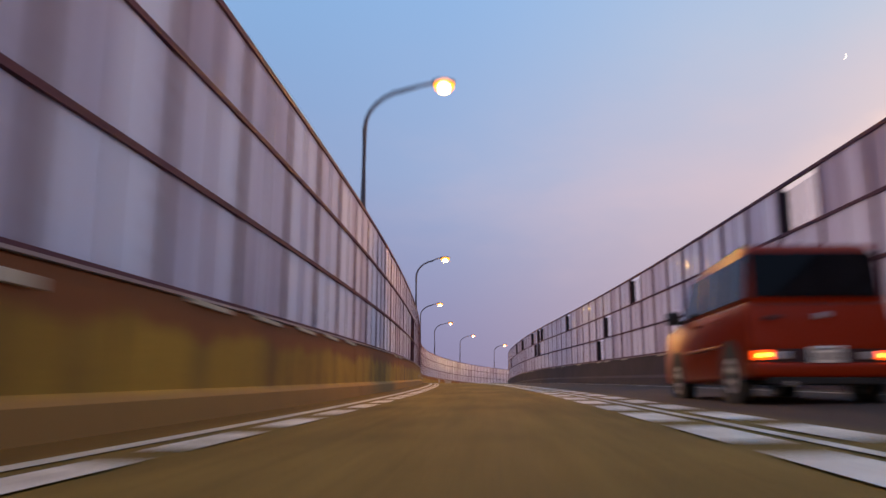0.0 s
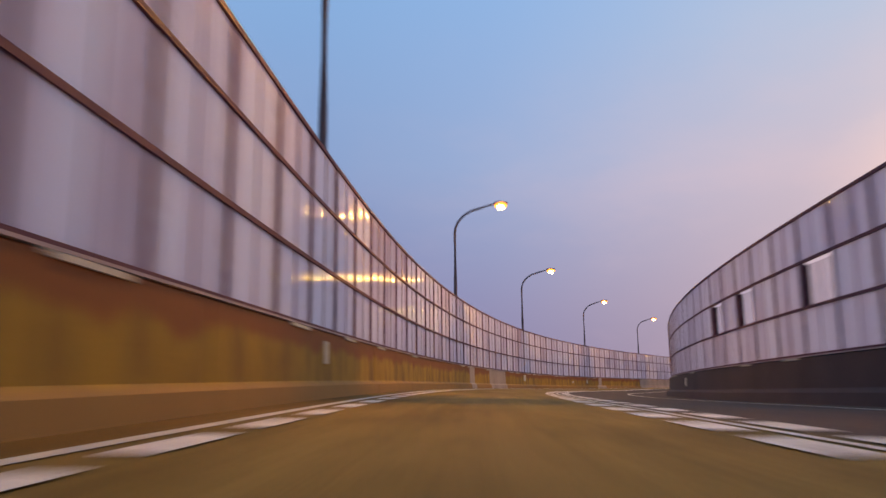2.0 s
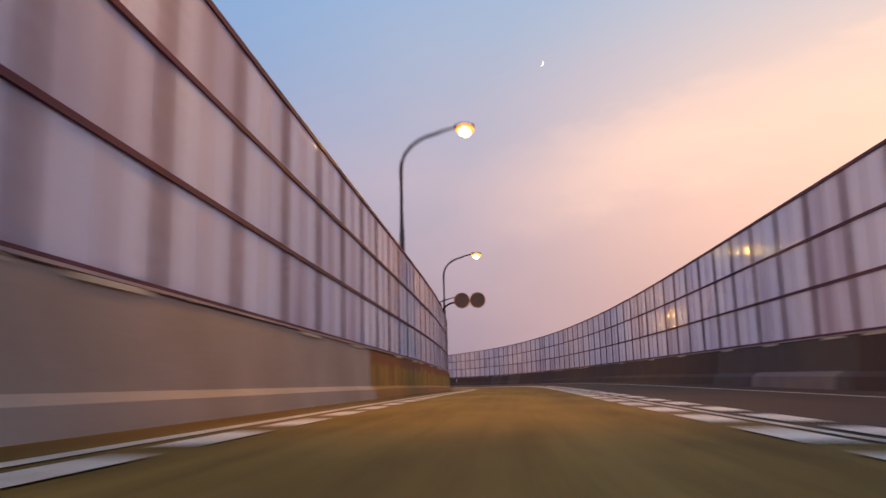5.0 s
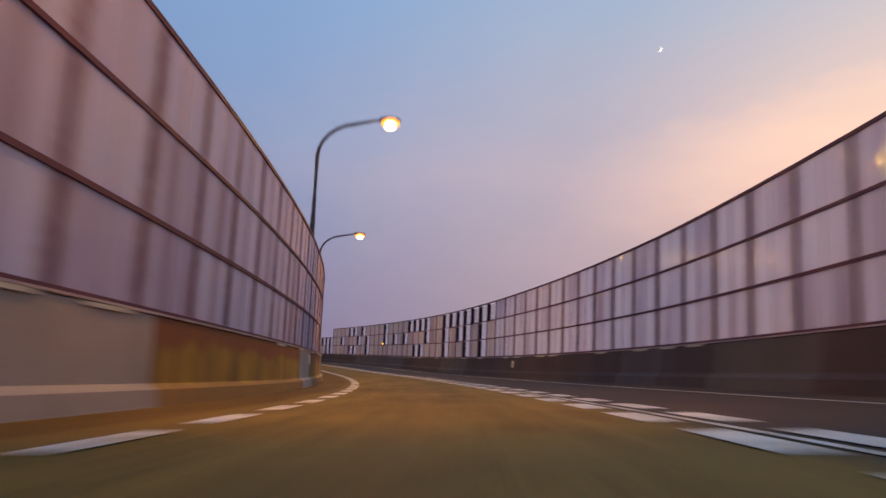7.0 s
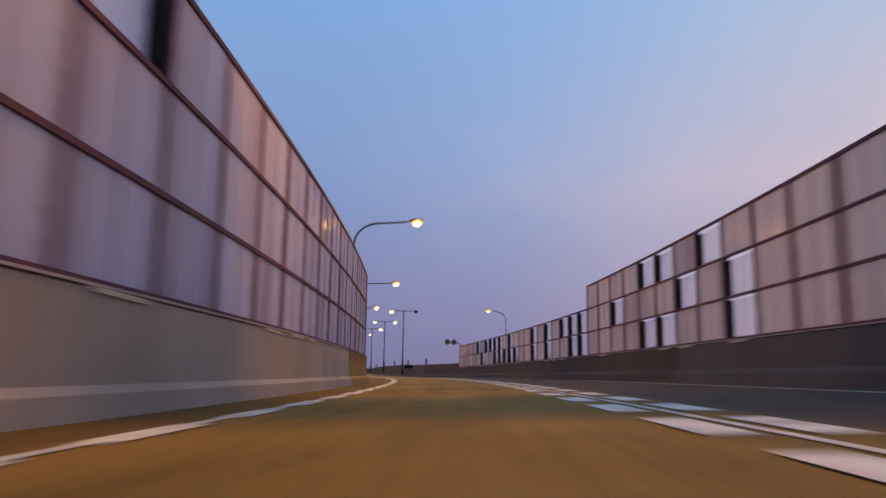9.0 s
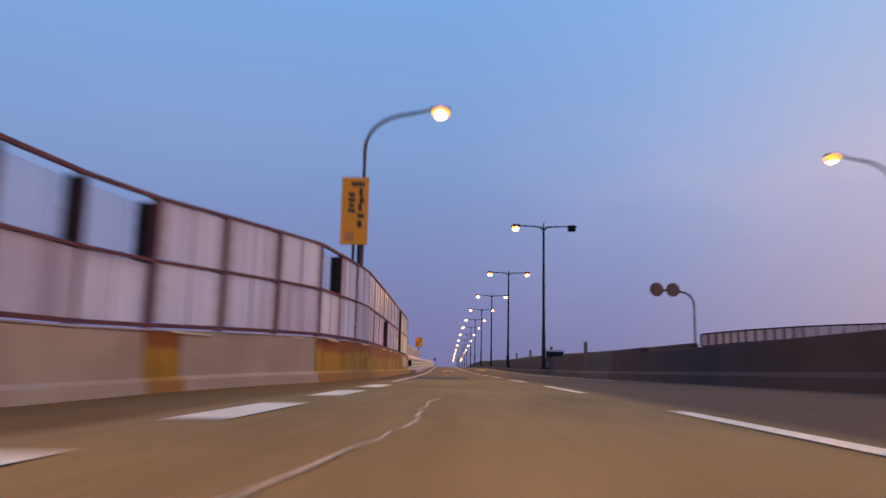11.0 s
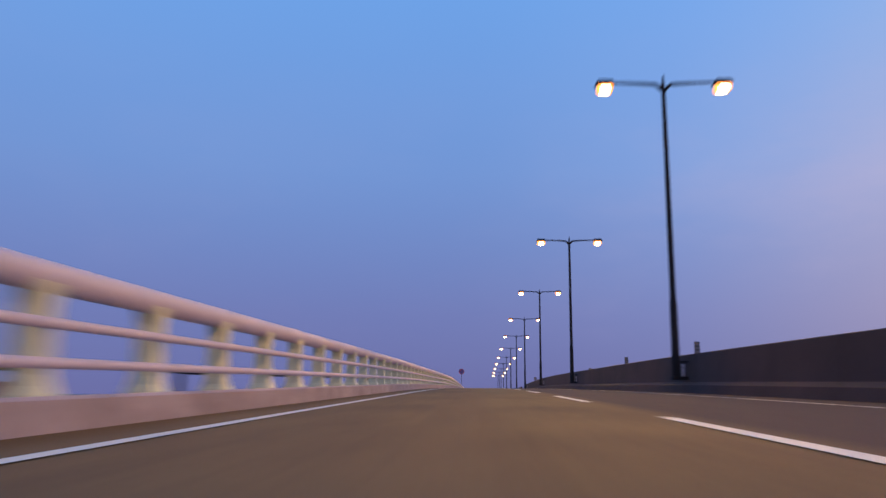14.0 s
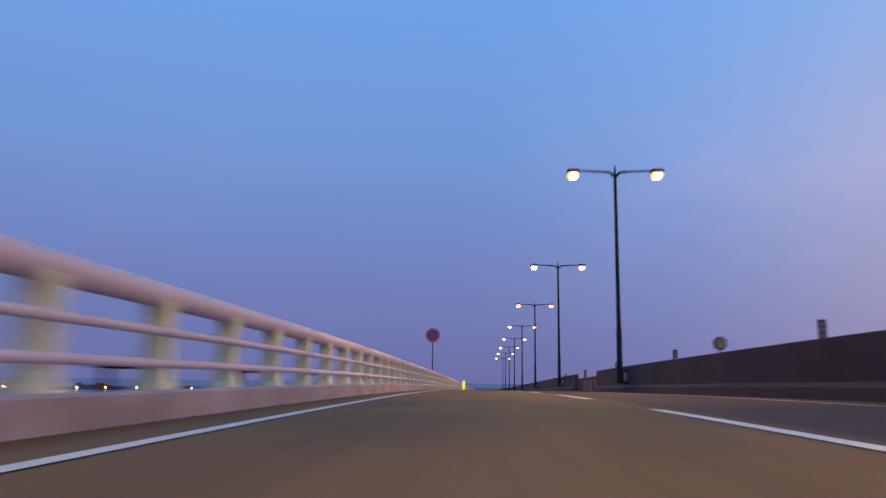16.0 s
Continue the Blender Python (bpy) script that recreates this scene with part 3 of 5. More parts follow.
def mark_line(s):
    """Inner edge of the blocks between the lanes."""
    return float(np.interp(s, MARK_S, MARK_LAT))


def gutter_line(s):
    """Middle of the blocks along the left edge."""
    return float(np.interp(s, GUTTER_S, GUTTER_LAT))


def painted(name, line, lat, half, s0, s1, material, h):
    return structure(link(name, sweep_on(line, [(lat - half, h), (lat + half, h)], s0, s1, 1.2, False), material))


painted("edge_line", gutter_line, -0.33, 0.065, -34, 240, PAINT_WHITE, 0.007)
painted("edge_line", gutter_line, -0.03, 0.055, 292, 366, PAINT_WHITE, 0.007)
stripe("edge_line", EDGE_B, 398.0, LAST, 0.11, PAINT_HEADLIT)
stripe("edge_line", 5.1, -34, 335, 0.13)
stripe("edge_line", 5.2, 405, LAST, 0.12, PAINT_WORN)
painted("lane_line", mark_line, 0.42, 0.04, -34, 366, PAINT_WORN, 0.007)
for i in range(46):
    s = 379.0 + i * 9.9 + (0.9 if i < 4 else 0.5 if i == 4 else 0.0)
    stripe("lane_dash", LANE + 0.02, s, s + 4.9, 0.15, PAINT_HEADLIT)
# slow-down blocks beside the lines
_s = -33.0
while _s < 366:
    wide = _s > 238
    size = 1.35 if wide else 1.1
    painted("slow_block", gutter_line, 0.0, 0.13, _s, _s + size, PAINT_BLOCK, 0.009)
    for lat in (0.15, 0.70):
        painted("slow_block", mark_line, lat, 0.145, _s, _s + size, PAINT_BLOCK, 0.009)
    _s += 2.25 if wide else 1.75
for i in range(6):
    s = 370.4 + i * 4.3
    structure(link("merge_dash", sweep([(-1.68 - 0.2, 0.008), (-1.68 + 0.2, 0.008)], s, s + 2.3, 1.2, False), PAINT_HEADLIT))


def digits(s0, lat, length, width):
    """A speed limit painted on the road in broad square figures, drawn out along it."""
    root = empty("road_number", Matrix.Identity(4))
    tagged(root, "worn orange speed limit 60 painted on asphalt", "road marking", kind="structure")

    def ring_of(bm, u0, u1, v0, v1, wu, wv, cu, cv):
        def loop(x0, x1, y0, y1, a, b):
            return [(x0 + a, y0), (x1 - a, y0), (x1, y0 + b), (x1, y1 - b), (x1 - a, y1), (x0 + a, y1), (x0, y1 - b), (x0, y0 + b)]
        out, inn = [[bm.verts.new((u, v, 0)) for u, v in q] for q in (loop(u0, u1, v0, v1, cu, cv), loop(u0 + wu, u1 - wu, v0 + wv, v1 - wv, cu * 0.5, cv * 0.5))]
        for k in range(8):
            bm.faces.new((out[k], out[(k + 1) % 8], inn[(k + 1) % 8], inn[k]))

    for k, ch in enumerate("60"):
        bm = bmesh.new()
        if ch == "0":
            ring_of(bm, 0, 1, 0, 1, 0.29, 0.13, 0.12, 0.05)
        else:
            ring_of(bm, 0, 1, 0, 0.58, 0.29, 0.13, 0.12, 0.05)
            for q in (((0, 0.50), (0.29, 0.50), (0.29, 0.90), (0.12, 1.0), (0, 0.95)), ((0.29, 0.87), (1, 0.87), (1, 0.95), (0.88, 1.0), (0.12, 1.0), (0.29, 0.90)), ((0.71, 0.74), (1, 0.74), (1, 0.87), (0.71, 0.87))):
                bm.faces.new([bm.verts.new((u, v, 0)) for u, v in q])
        for v in bm.verts:
            v.co = road(s0 + v.co.y * length, lat + (k - 1) * width * 0.53 + v.co.x * width * 0.47, 0.008)
        part("digit", bm, PAINT_ORANGE, root)


digits(447.1, -0.17, 6.4, 1.0)
digits(464.2, 3.75, 6.5, 1.1)

# ---- concrete barriers, in lengths of differing age ----


def barrier(name, line, sgn, s0, s1, breaks, mats, height, label):
    root = empty(name, Matrix.Identity(4))
    structure(root, label, "barrier")
    foot = [(-sgn * 0.24, 0.0), (-sgn * 0.20, 0.25), (-sgn * 0.05, 0.35)] if sgn > 0 else [(0.14, 0.0), (0.115, 0.20), (0.015, 0.27)]
    prof = foot + [(0, height - 0.02), (sgn * 0.02, height), (sgn * 0.26, height), (sgn * 0.26, -0.5), (-sgn * 0.2, -0.5)]
    cuts = [s0] + [b for b in breaks if s0 < b < s1] + [s1]
    kinds = mats
    for i, (a, b) in enumerate(zip(cuts, cuts[1:])):
        lengths = max(1, round((b - a) / 10))
        for j in range(lengths):
            u, v = a + (b - a) * j / lengths, a + (b - a) * (j + 1) / lengths
            part("barrier_segment", sweep_on(line, prof, u + 0.012, v - 0.012, 2.0), kinds[i % len(kinds)], root)


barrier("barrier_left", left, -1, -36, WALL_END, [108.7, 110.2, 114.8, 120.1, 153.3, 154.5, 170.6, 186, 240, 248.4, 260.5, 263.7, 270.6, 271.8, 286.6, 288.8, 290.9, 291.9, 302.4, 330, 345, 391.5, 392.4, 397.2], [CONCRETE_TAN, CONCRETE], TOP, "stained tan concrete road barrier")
# right and median lengths are coloured dark, as headlights hardly reach them
barrier("barrier_right", right, 1, -36, RIGHT_STOP, [160, 170.8, 176.4, 181.5, 185, 195, 252.7, 257.5, 260.9, 264.4, 289.4, 296.8, 310, 330], [CONCRETE_DARK, CONCRETE_MID], TOP, "dark concrete road barrier, unlit side put into its colour")
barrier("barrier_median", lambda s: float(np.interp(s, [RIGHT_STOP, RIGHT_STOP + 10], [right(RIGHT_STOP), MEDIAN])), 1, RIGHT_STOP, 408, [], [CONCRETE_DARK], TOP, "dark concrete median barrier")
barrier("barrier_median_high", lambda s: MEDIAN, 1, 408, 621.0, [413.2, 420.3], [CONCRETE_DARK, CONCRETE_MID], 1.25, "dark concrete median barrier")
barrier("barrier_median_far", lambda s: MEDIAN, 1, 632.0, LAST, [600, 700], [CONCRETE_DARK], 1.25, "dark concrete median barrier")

# ---- noise walls ----
PANEL_ME, MULL_ME = {}, None


def panel_mesh(width, height):
    key = (round(width, 3), round(height, 3))
    if key not in PANEL_ME:
        bm = boxed(-0.012, 0.012, -width / 2, width / 2, 0, height)
        me = bpy.data.meshes.new("panel")
        bm.to_mesh(me)
        bm.free()
        PANEL_ME[key] = me
    return PANEL_ME[key]


def h_post(height):
    """A rolled steel post: a flange towards the road, a web and a flange behind it."""
    bm = bmesh.new()
    box(bm, -0.02, 0.0, -0.03, 0.03, 0, height)
    box(bm, 0.0, 0.085, -0.008, 0.008, 0, height)
    box(bm, 0.085, 0.1, -0.05, 0.05, 0, height)
    me = bpy.data.meshes.new("post")
    bm.to_mesh(me)
    bm.free()
    me.materials.append(STEEL_BROWN)
    return me


def noise_wall(name, line, sgn, s0, s1, rows, clear, label, seed, ROW=ROW, lift=0.05, tint_from=0):
    """sgn: -1 on the left of the road, 1 on the right. clear: tests whether the panel at (metres, row) is see-through."""
    rnd = random.Random(seed)
    root = empty(name, Matrix.Identity(4))
    structure(root, label, "noise wall")
    n = round((s1 - s0) / BAY)
    post, rail_step = h_post(rows * ROW + lift - 0.02), (s1 - s0) / n
    strip_me = panel_mesh(1.1, 0.045)
    side = bpy.data.meshes.new("side_plate")
    deep = 0.14 if sgn < 0 else 0.09
    _p = boxed(-deep, deep, -0.012, 0.012, -0.02, ROW - 0.06)
    _p.to_mesh(side)
    side.materials.append(STEEL_POLE)
    off = sgn * 0.10
    tops = [TOP + lift + r * ROW for r in range(rows + 1)]
    for r, z in enumerate(tops):
        th = 0.036 if r in (0, rows) else 0.031
        part("rail", sweep_on(line, [(off - 0.032, z - th), (off + 0.032, z - th), (off + 0.032, z + th), (off - 0.032, z + th)], s0, s1, BAY, up=lambda q: row_shift(q, sgn, r)), STEEL_BROWN, root)
    part("sill", sweep_on(line, [(-sgn * 0.02, TOP + 0.003), (-sgn * 0.02, TOP + 0.028), (off - sgn * 0.05, TOP + 0.028), (off - sgn * 0.05, TOP + 0.003)], s0, s1, BAY), KERB_STONE, root)
    for i in range(n + 1):
        s = s0 + i * rail_step
        ob = link("post", post, None, root)
        full = rows * ROW + lift - 0.02
        ob.matrix_local = road_pose(s, line(s) + off, TOP + 0.02, 180 if sgn < 0 else 0) @ Matrix.Diagonal((1, 1, (full + row_shift(s, sgn, rows)) / full, 1))
        if i == n:
            break
        mid = s + rail_step / 2
        turn = -math.degrees(math.atan2(line(s + rail_step) - line(s), rail_step))
        for r in range(rows):
            see = clear(mid, r)
            me = panel_mesh(rail_step - 0.05, ROW - 0.05)
            low, high = row_shift(mid, sgn, r), row_shift(mid, sgn, r + 1)
            tall = Matrix.Diagonal((1, 1, (ROW - 0.05 + high - low) / (ROW - 0.05), 1))
            ob = link("panel", me, None, root)
            if not me.materials:
                me.materials.append(PANEL)
            if see:
                ob.material_slots[0].link = "OBJECT"
                ob.material_slots[0].material = PANEL_HAZED if sgn < 0 and (280 < mid < 374 or mid > 402) else PANEL_CLEAR
            elif tint_from and mid > tint_from:
                ob.material_slots[0].link = "OBJECT"
                ob.material_slots[0].material = PANEL_BACKLIT if sgn > 0 else PANEL_RUSTY_DIM
            at_m = road_pose(mid, line(mid) + off + sgn * 0.01, tops[r] + low + 0.025, turn)
            ob.matrix_local = at_m @ pose(sgn * 2 * deep if see else 0, 0, -0.03 if see else 0) @ pose(0, 0, 0, 0, rnd.uniform(-0.35, 0.35), rnd.uniform(-0.3, 0.3)) @ tall
            if see:
                for y in (-rail_step / 2 + 0.03, rail_step / 2 - 0.03):
                    o3 = link("side_plate", side, None, root)
                    o3.matrix_local = at_m @ pose(sgn * (deep + 0.012), y, 0) @ tall
            if not see:
                o2 = link("panel_rib", panel_mesh(0.024, ROW - 0.06), None, root)
                if not o2.data.materials:
                    o2.data.materials.append(PANEL_RIB)
                o2.matrix_local = road_pose(mid + rnd.uniform(-0.05, 0.05), line(mid) + off - sgn * 0.004, tops[r] + low + 0.03, turn) @ tall
        if rnd.random() < 0.6:
            continue
        fl = link("flashing", strip_me, None, root)
        if not strip_me.materials:
            strip_me.materials.append(PLATE_PALE)
        fl.matrix_local = road_pose(mid + rnd.uniform(-0.1, 0.1), line(mid) - sgn * 0.012, TOP - 0.05, turn)
    return root


LEFT_CLEAR = [(34.5, 38.6, 0), (34.5, 38.6, 1), (300.2, 301.9, 1), (304.5, 306.0, 2), (304.5, 306.0, 1), (302.5, 304.0, 0), (292.0, 294.2, 1), (312, 314, 2), (374, 391.5, 1), (397.6, 399.4, 1), (409.3, 411.2, 0), (420, 421.4, 1), (420, 421.4, 0)]
# far ends of the see-through bays of the right wall, row by row from below
RIGHT_CLEAR = [(40.9, 287.5, 291.7, 297.7, 304.9, 306.9, 327.5, 331.6, 333.5),
               (38.5, 63.6, 65.8, 88.2, 92.0, 95.3, 99.0, 287.3, 291.4, 293.4, 297.5, 302.4, 311.0, 315.2, 319.3, 325.7, 329.7, 337.7),
               (17.6, 33.0, 49.1, 61.6, 63.6, 68.2, 76.0, 80.3, 285.2, 287.2, 289.1, 291.2, 293.2, 295.2, 297.3, 302.6, 304.6, 306.7, 308.8, 319.3, 327.6, 329.5, 331.8, 334.5)]
_r1 = random.Random(5)
RANDOM_RIGHT = {(i, r): _r1.random() < 0.34 for i in range(400) for r in range(3)}


def left_clear(s, r):
    return any(a <= s <= b and r == q for a, b, q in LEFT_CLEAR)


def right_clear(s, r):
    if s > RIGHT_END:
        return RANDOM_RIGHT[(int(s / 2.0), r)]
    return any(abs(s + BAY / 2 - e) < BAY / 2 for e in RIGHT_CLEAR[r])


WALL_LABEL = "frosted panel noise wall on brown steel posts"
cuts = [-32.78, 66.67, 166.12, 265.57, 350.75]
for k, (a, b) in enumerate(zip(cuts, cuts[1:])):
    noise_wall("wall_left_%d" % (k + 1), left, -1, a, b, 3, left_clear, WALL_LABEL, k, tint_from=225.0)
noise_wall("wall_left_5", left, -1, cuts[-1], WALL_END, 2, left_clear, "low " + WALL_LABEL, 9, 1.12, 0.10)
cuts = [-32.0, 67.5, 167.5, 267.5, RIGHT_END]
for k, (a, b) in enumerate(zip(cuts, cuts[1:])):
    noise_wall("wall_right_%d" % (k + 1), right, 1, a, b, 3, right_clear, WALL_LABEL, 20 + k, tint_from=284.0)
noise_wall("wall_right_5", right, 1, RIGHT_END, RIGHT_STOP, 2, right_clear, "low " + WALL_LABEL, 30, tint_from=284.0)

structure(link("repair_patch", sweep_on(left, [(0.062, 0.38), (0.022, 0.95), (-0.03, 0.95), (-0.03, 0.38)], 420.6, 425.2, 1.0), REPAIR))
structure(link("repair_patch", sweep_on(left, [(0.053, 0.55), (0.027, 0.92), (-0.03, 0.92), (-0.03, 0.55)], 425.7, 426.7, 0.5), REPAIR))

# inspection boxes and plates on the barriers
def plate_on(s, at_lat, low, high, width):
    ob = structure(link("inspection_plate", boxed(-0.02, 0.02, -width / 2, width / 2, low, high, bev=0.006), PLATE_PALE))
    ob.matrix_world = road_pose(s, at_lat, 0)


for s, low, high, width in [(4.0, 0.88, 0.96, 0.5), (45.7, 0.40, 0.56, 0.5), (50.7, 0.50, 0.70, 0.25), (83.0, 0.54, 0.90, 0.3), (126.6, 0.52, 0.94, 0.75), (143.7, 0.50, 0.66, 0.55), (148.9, 0.48, 0.84, 0.45), (263.2, 0.65, 0.92, 0.7), (285.9, 0.68, 0.96, 0.45)]:
    plate_on(s, left(s) + 0.012, low, high, width)
for s in (106.0, 140.3, 154.2, 279.0):
    plate_on(s, right(s) - 0.02, 0.5, 0.86, 0.4)
# pale lengths of the right barrier's foot, and a broad pale foot under the strip of the left one
for a, b in [(147.5, 153.2), (157.6, 162.7), (166.7, 170.4), (176.2, 182.0), (185.7, 191.0)]:
    structure(link("barrier_foot", sweep_on(right, [(-0.25, 0.0), (-0.215, 0.26), (-0.04, 0.37), (0.0, 0.0)], a, b, 1.0), CONCRETE_FOOT))
structure(link("barrier_foot", sweep_on(left, [(0.15, 0.0), (0.125, 0.21), (0.02, 0.285), (0.0, 0.0)], 152.6, 156.0, 1.0), CONCRETE))

# ---- open railing on the bridge ----


def ring(cx, cz, r, n=12):
    return [(cx + r * math.cos(2 * math.pi * k / n), cz + r * math.sin(2 * math.pi * k / n)) for k in range(n)]


KERB = -2.42
kerb = structure(link("kerb", sweep([(KERB, 0.0), (KERB - 0.02, 0.185), (KERB - 0.05, 0.207), (RAIL - 0.25, 0.165), (RAIL - 0.25, -0.6), (KERB, -0.6)], WALL_END, LAST, 3), KERB_STONE))
bridge_rail = empty("bridge_railing", Matrix.Identity(4))
structure(bridge_rail, "pale pink steel bridge railing on cream posts", "railing")
PIPE_H = 1.165
part("top_pipe", sweep(ring(RAIL, PIPE_H - 0.12, 0.12, 16), WALL_END + 0.3, LAST, 3), RAIL_PAINT, bridge_rail, "thick pale pink pipe", smooth=True)
part("middle_pipe", sweep(ring(RAIL + 0.10, 0.70, 0.042), WALL_END + 0.3, LAST, 3), RAIL_PAINT, bridge_rail, smooth=True)
part("lower_pipe", sweep(ring(RAIL + 0.10, 0.415, 0.042), WALL_END + 0.3, LAST, 3), RAIL_PAINT, bridge_rail, smooth=True)


def rail_post_mesh():
    bm = bmesh.new()
    z1 = PIPE_H - 0.2
    vs = []
    for z, wx, wy in ((0.15, 0.16, 0.15), (0.19, 0.155, 0.145), (0.25, 0.13, 0.12), (0.33, 0.112, 0.104), (0.60, 0.105, 0.098), (z1 - 0.14, 0.104, 0.098), (z1 - 0.06, 0.108, 0.115), (z1 + 0.06, 0.11, 0.125)):
        vs.append([bm.verts.new((x * wx, y * wy, z)) for x, y in ((-1, -1), (1, -1), (1, 1), (-1, 1))])
    for a, b in zip(vs, vs[1:]):
        for k in range(4):
            bm.faces.new((a[k], a[(k + 1) % 4], b[(k + 1) % 4], b[k]))
    bm.faces.new(vs[0][::-1]), bm.faces.new(vs[-1])
    bmesh.ops.recalc_face_normals(bm, faces=bm.faces)
    me = bpy.data.meshes.new("post")
    bm.to_mesh(me)
    bm.free()
    me.materials.append(POST_PAINT)
    return me


POST_ME = rail_post_mesh()
_b = boxed(-0.36, -0.06, -0.38, 0.38, 0.365, 0.42, bev=0.01)
box(_b, -0.30, -0.24, -0.28, -0.22, 0.15, 0.37)
TRAY_ME = bpy.data.meshes.new("cable_bracket")
_b.to_mesh(TRAY_ME)
TRAY_ME.materials.append(STEEL_POLE)
for i in range(190):
    s = WALL_END + 0.57 + i * 1.99
    link("post", POST_ME, None, bridge_rail).matrix_local = road_pose(s, RAIL, 0)
    if i % 2 == 0 and s > 440:
        link("cable_bracket", TRAY_ME, None, bridge_rail).matrix_local = road_pose(s + 0.1, RAIL - 0.12, 0)

# end box where the wall stops
ob = structure(link("post_box", boxed(-0.12, 0.12, -0.25, 0.25, 0.42, 0.82, bev=0.02), STEEL_POLE))
ob.matrix_world = road_pose(WALL_END + 2.2, RAIL + 0.25, 0.0)
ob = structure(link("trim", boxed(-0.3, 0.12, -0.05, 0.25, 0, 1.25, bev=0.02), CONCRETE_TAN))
ob.matrix_world = road_pose(WALL_END + 0.05, RAIL, 0.0)

# wind fence above the first bays
FENCE_END = 467.0
fence = empty("wire_fence", Matrix.Identity(4))
structure(fence, "pale steel wire mesh fence above a bridge railing", "fence")
F0, F1 = PIPE_H + 0.03, 1.91
n = round((FENCE_END - WALL_END) / 2.0)
step = (FENCE_END - WALL_END) / n
part("top_bar", sweep([(RAIL - 0.03, F1 - 0.03), (RAIL + 0.03, F1 - 0.03), (RAIL + 0.03, F1 + 0.03), (RAIL - 0.03, F1 + 0.03)], WALL_END, FENCE_END, 2), RAIL_PAINT, fence)
part("bottom_bar", sweep([(RAIL - 0.03, F0), (RAIL + 0.03, F0), (RAIL + 0.03, F0 + 0.05), (RAIL - 0.03, F0 + 0.05)], WALL_END, FENCE_END, 2), RAIL_PAINT, fence)
FP = bpy.data.meshes.new("fence_post")
_b = boxed(-0.04, 0.04, -0.06, 0.06, F0 - 0.2, F1, bev=0.008)
_b.to_mesh(FP)
FP.materials.append(RAIL_PAINT)
for i in range(n + 1):
    s = WALL_END + i * step
    link("fence_post", FP, None, fence).matrix_local = road_pose(s, RAIL - 0.02, 0)
    if i < n:
        bm = bmesh.new()
        for k in range(1, 9):
            z = F0 + 0.05 + (F1 - F0 - 0.05) * k / 9
            tube(bm, [road(s + 0.05, RAIL - 0.03, z), road(s + step - 0.05, RAIL - 0.03, z)], [0.004, 0.004], 4)
        for k in range(1, 56):
            q = s + step * k / 56
            tube(bm, [road(q, RAIL - 0.035, F0 + 0.04), road(q, RAIL - 0.035, F1)], [0.0042, 0.0042], 3)
        part("wire_mesh", bm, GALVANISED, fence)

for z in (0.34, 0.52, 0.61, 0.86):
    part("lower_wire", sweep(ring(RAIL - 0.14, z, 0.006, 5), WALL_END, FENCE_END, 3), STEEL_POLE, fence)

# ---- street lamps ----


def lamp_light(name, parent, x, z, watts):
    """The lantern's optics throw its light along the road, both ways."""
    for sg in (-1, 1):
        li = bpy.data.lights.new(name, "SPOT")
        li.energy, li.color = watts, (1.0, 0.50, 0.085)
        li.specular_factor = 0.4
        li.spot_size, li.spot_blend, li.shadow_soft_size = radians(110), 1.0, 0.2
        ob = new(name, li)
        ob.parent = parent
        ob.matrix_local = pose(x, 0, z, sg * 62)


def arc_lamp(m, height, reach, label, watts):
    """A curved pole with one sodium lantern on the end of its arm."""
    e = tagged(empty("street_lamp", m), label, "street lamp", "street lamps along the wall")
    bend = 1.35
    pts = [(0, 0, -0.5), (0, 0, 2.5), (0, 0, 5.0), (0, 0, height - bend)]
    pts += [(bend * 1.05 * (1 - math.cos(a)), 0, height - bend + bend * 0.86 * math.sin(a)) for a in [radians(13 * k) for k in range(1, 7)]]
    pts += [(reach - 0.35, 0, height - 0.1), (reach, 0, height - 0.02)]
    part("pole", tube(bmesh.new(), pts, [0.10, 0.09, 0.08, 0.065] + [0.055] * 6 + [0.045, 0.04], 12), STEEL_LAMP, e, smooth=True)
    part("base_plate", boxed(-0.18, 0.18, -0.18, 0.18, -0.6, -0.5, bev=0.02), STEEL_LAMP, e)
    part("hatch", boxed(-0.03, 0.03, -0.108, -0.085, 0.3, 0.75, bev=0.005), STEEL_LAMP, e)
    bm = bmesh.new()
    bmesh.ops.create_uvsphere(bm, u_segments=16, v_segments=10, radius=1, matrix=Matrix.LocRotScale((reach + 0.32, 0, height + 0.0), None, (0.36, 0.17, 0.11)))
    head = part("lantern", bm, STEEL_LAMP, e, smooth=True)
    # oversized glowing shell that draws the glare about the lens
    bm = bmesh.new()
    bmesh.ops.create_uvsphere(bm, u_segments=16, v_segments=10, radius=1, matrix=Matrix.LocRotScale((reach + 0.34, 0, height - 0.09), None, (0.31, 0.21, 0.19)))
    part("halo_bowl", bm, LAMP_HALO, head, "orange glare around a lens, shaped as a bowl", smooth=True)
    bm = bmesh.new()
    bmesh.ops.create_uvsphere(bm, u_segments=14, v_segments=8, radius=1, matrix=Matrix.LocRotScale((reach + 0.34, -0.04, height - 0.17), None, (0.22, 0.185, 0.15)))
    part("lens", bm, LAMP_GLOW, head, "glowing orange sodium lens", smooth=True)
    lamp_light("lamp_light", e, reach + 0.34, height - 0.36, watts)
    return e


LAMP_W, LAMP_W2 = 2250.0, 2550.0
WALL_LAMPS = [20.5, 52.68, 83.45, 106.17, 127.4, 149.42, 171.9, 193.8, 218.3, 263.6, 286.45, 314.5, 347.4, 402.3, -12.5, 241.5, 374.5]
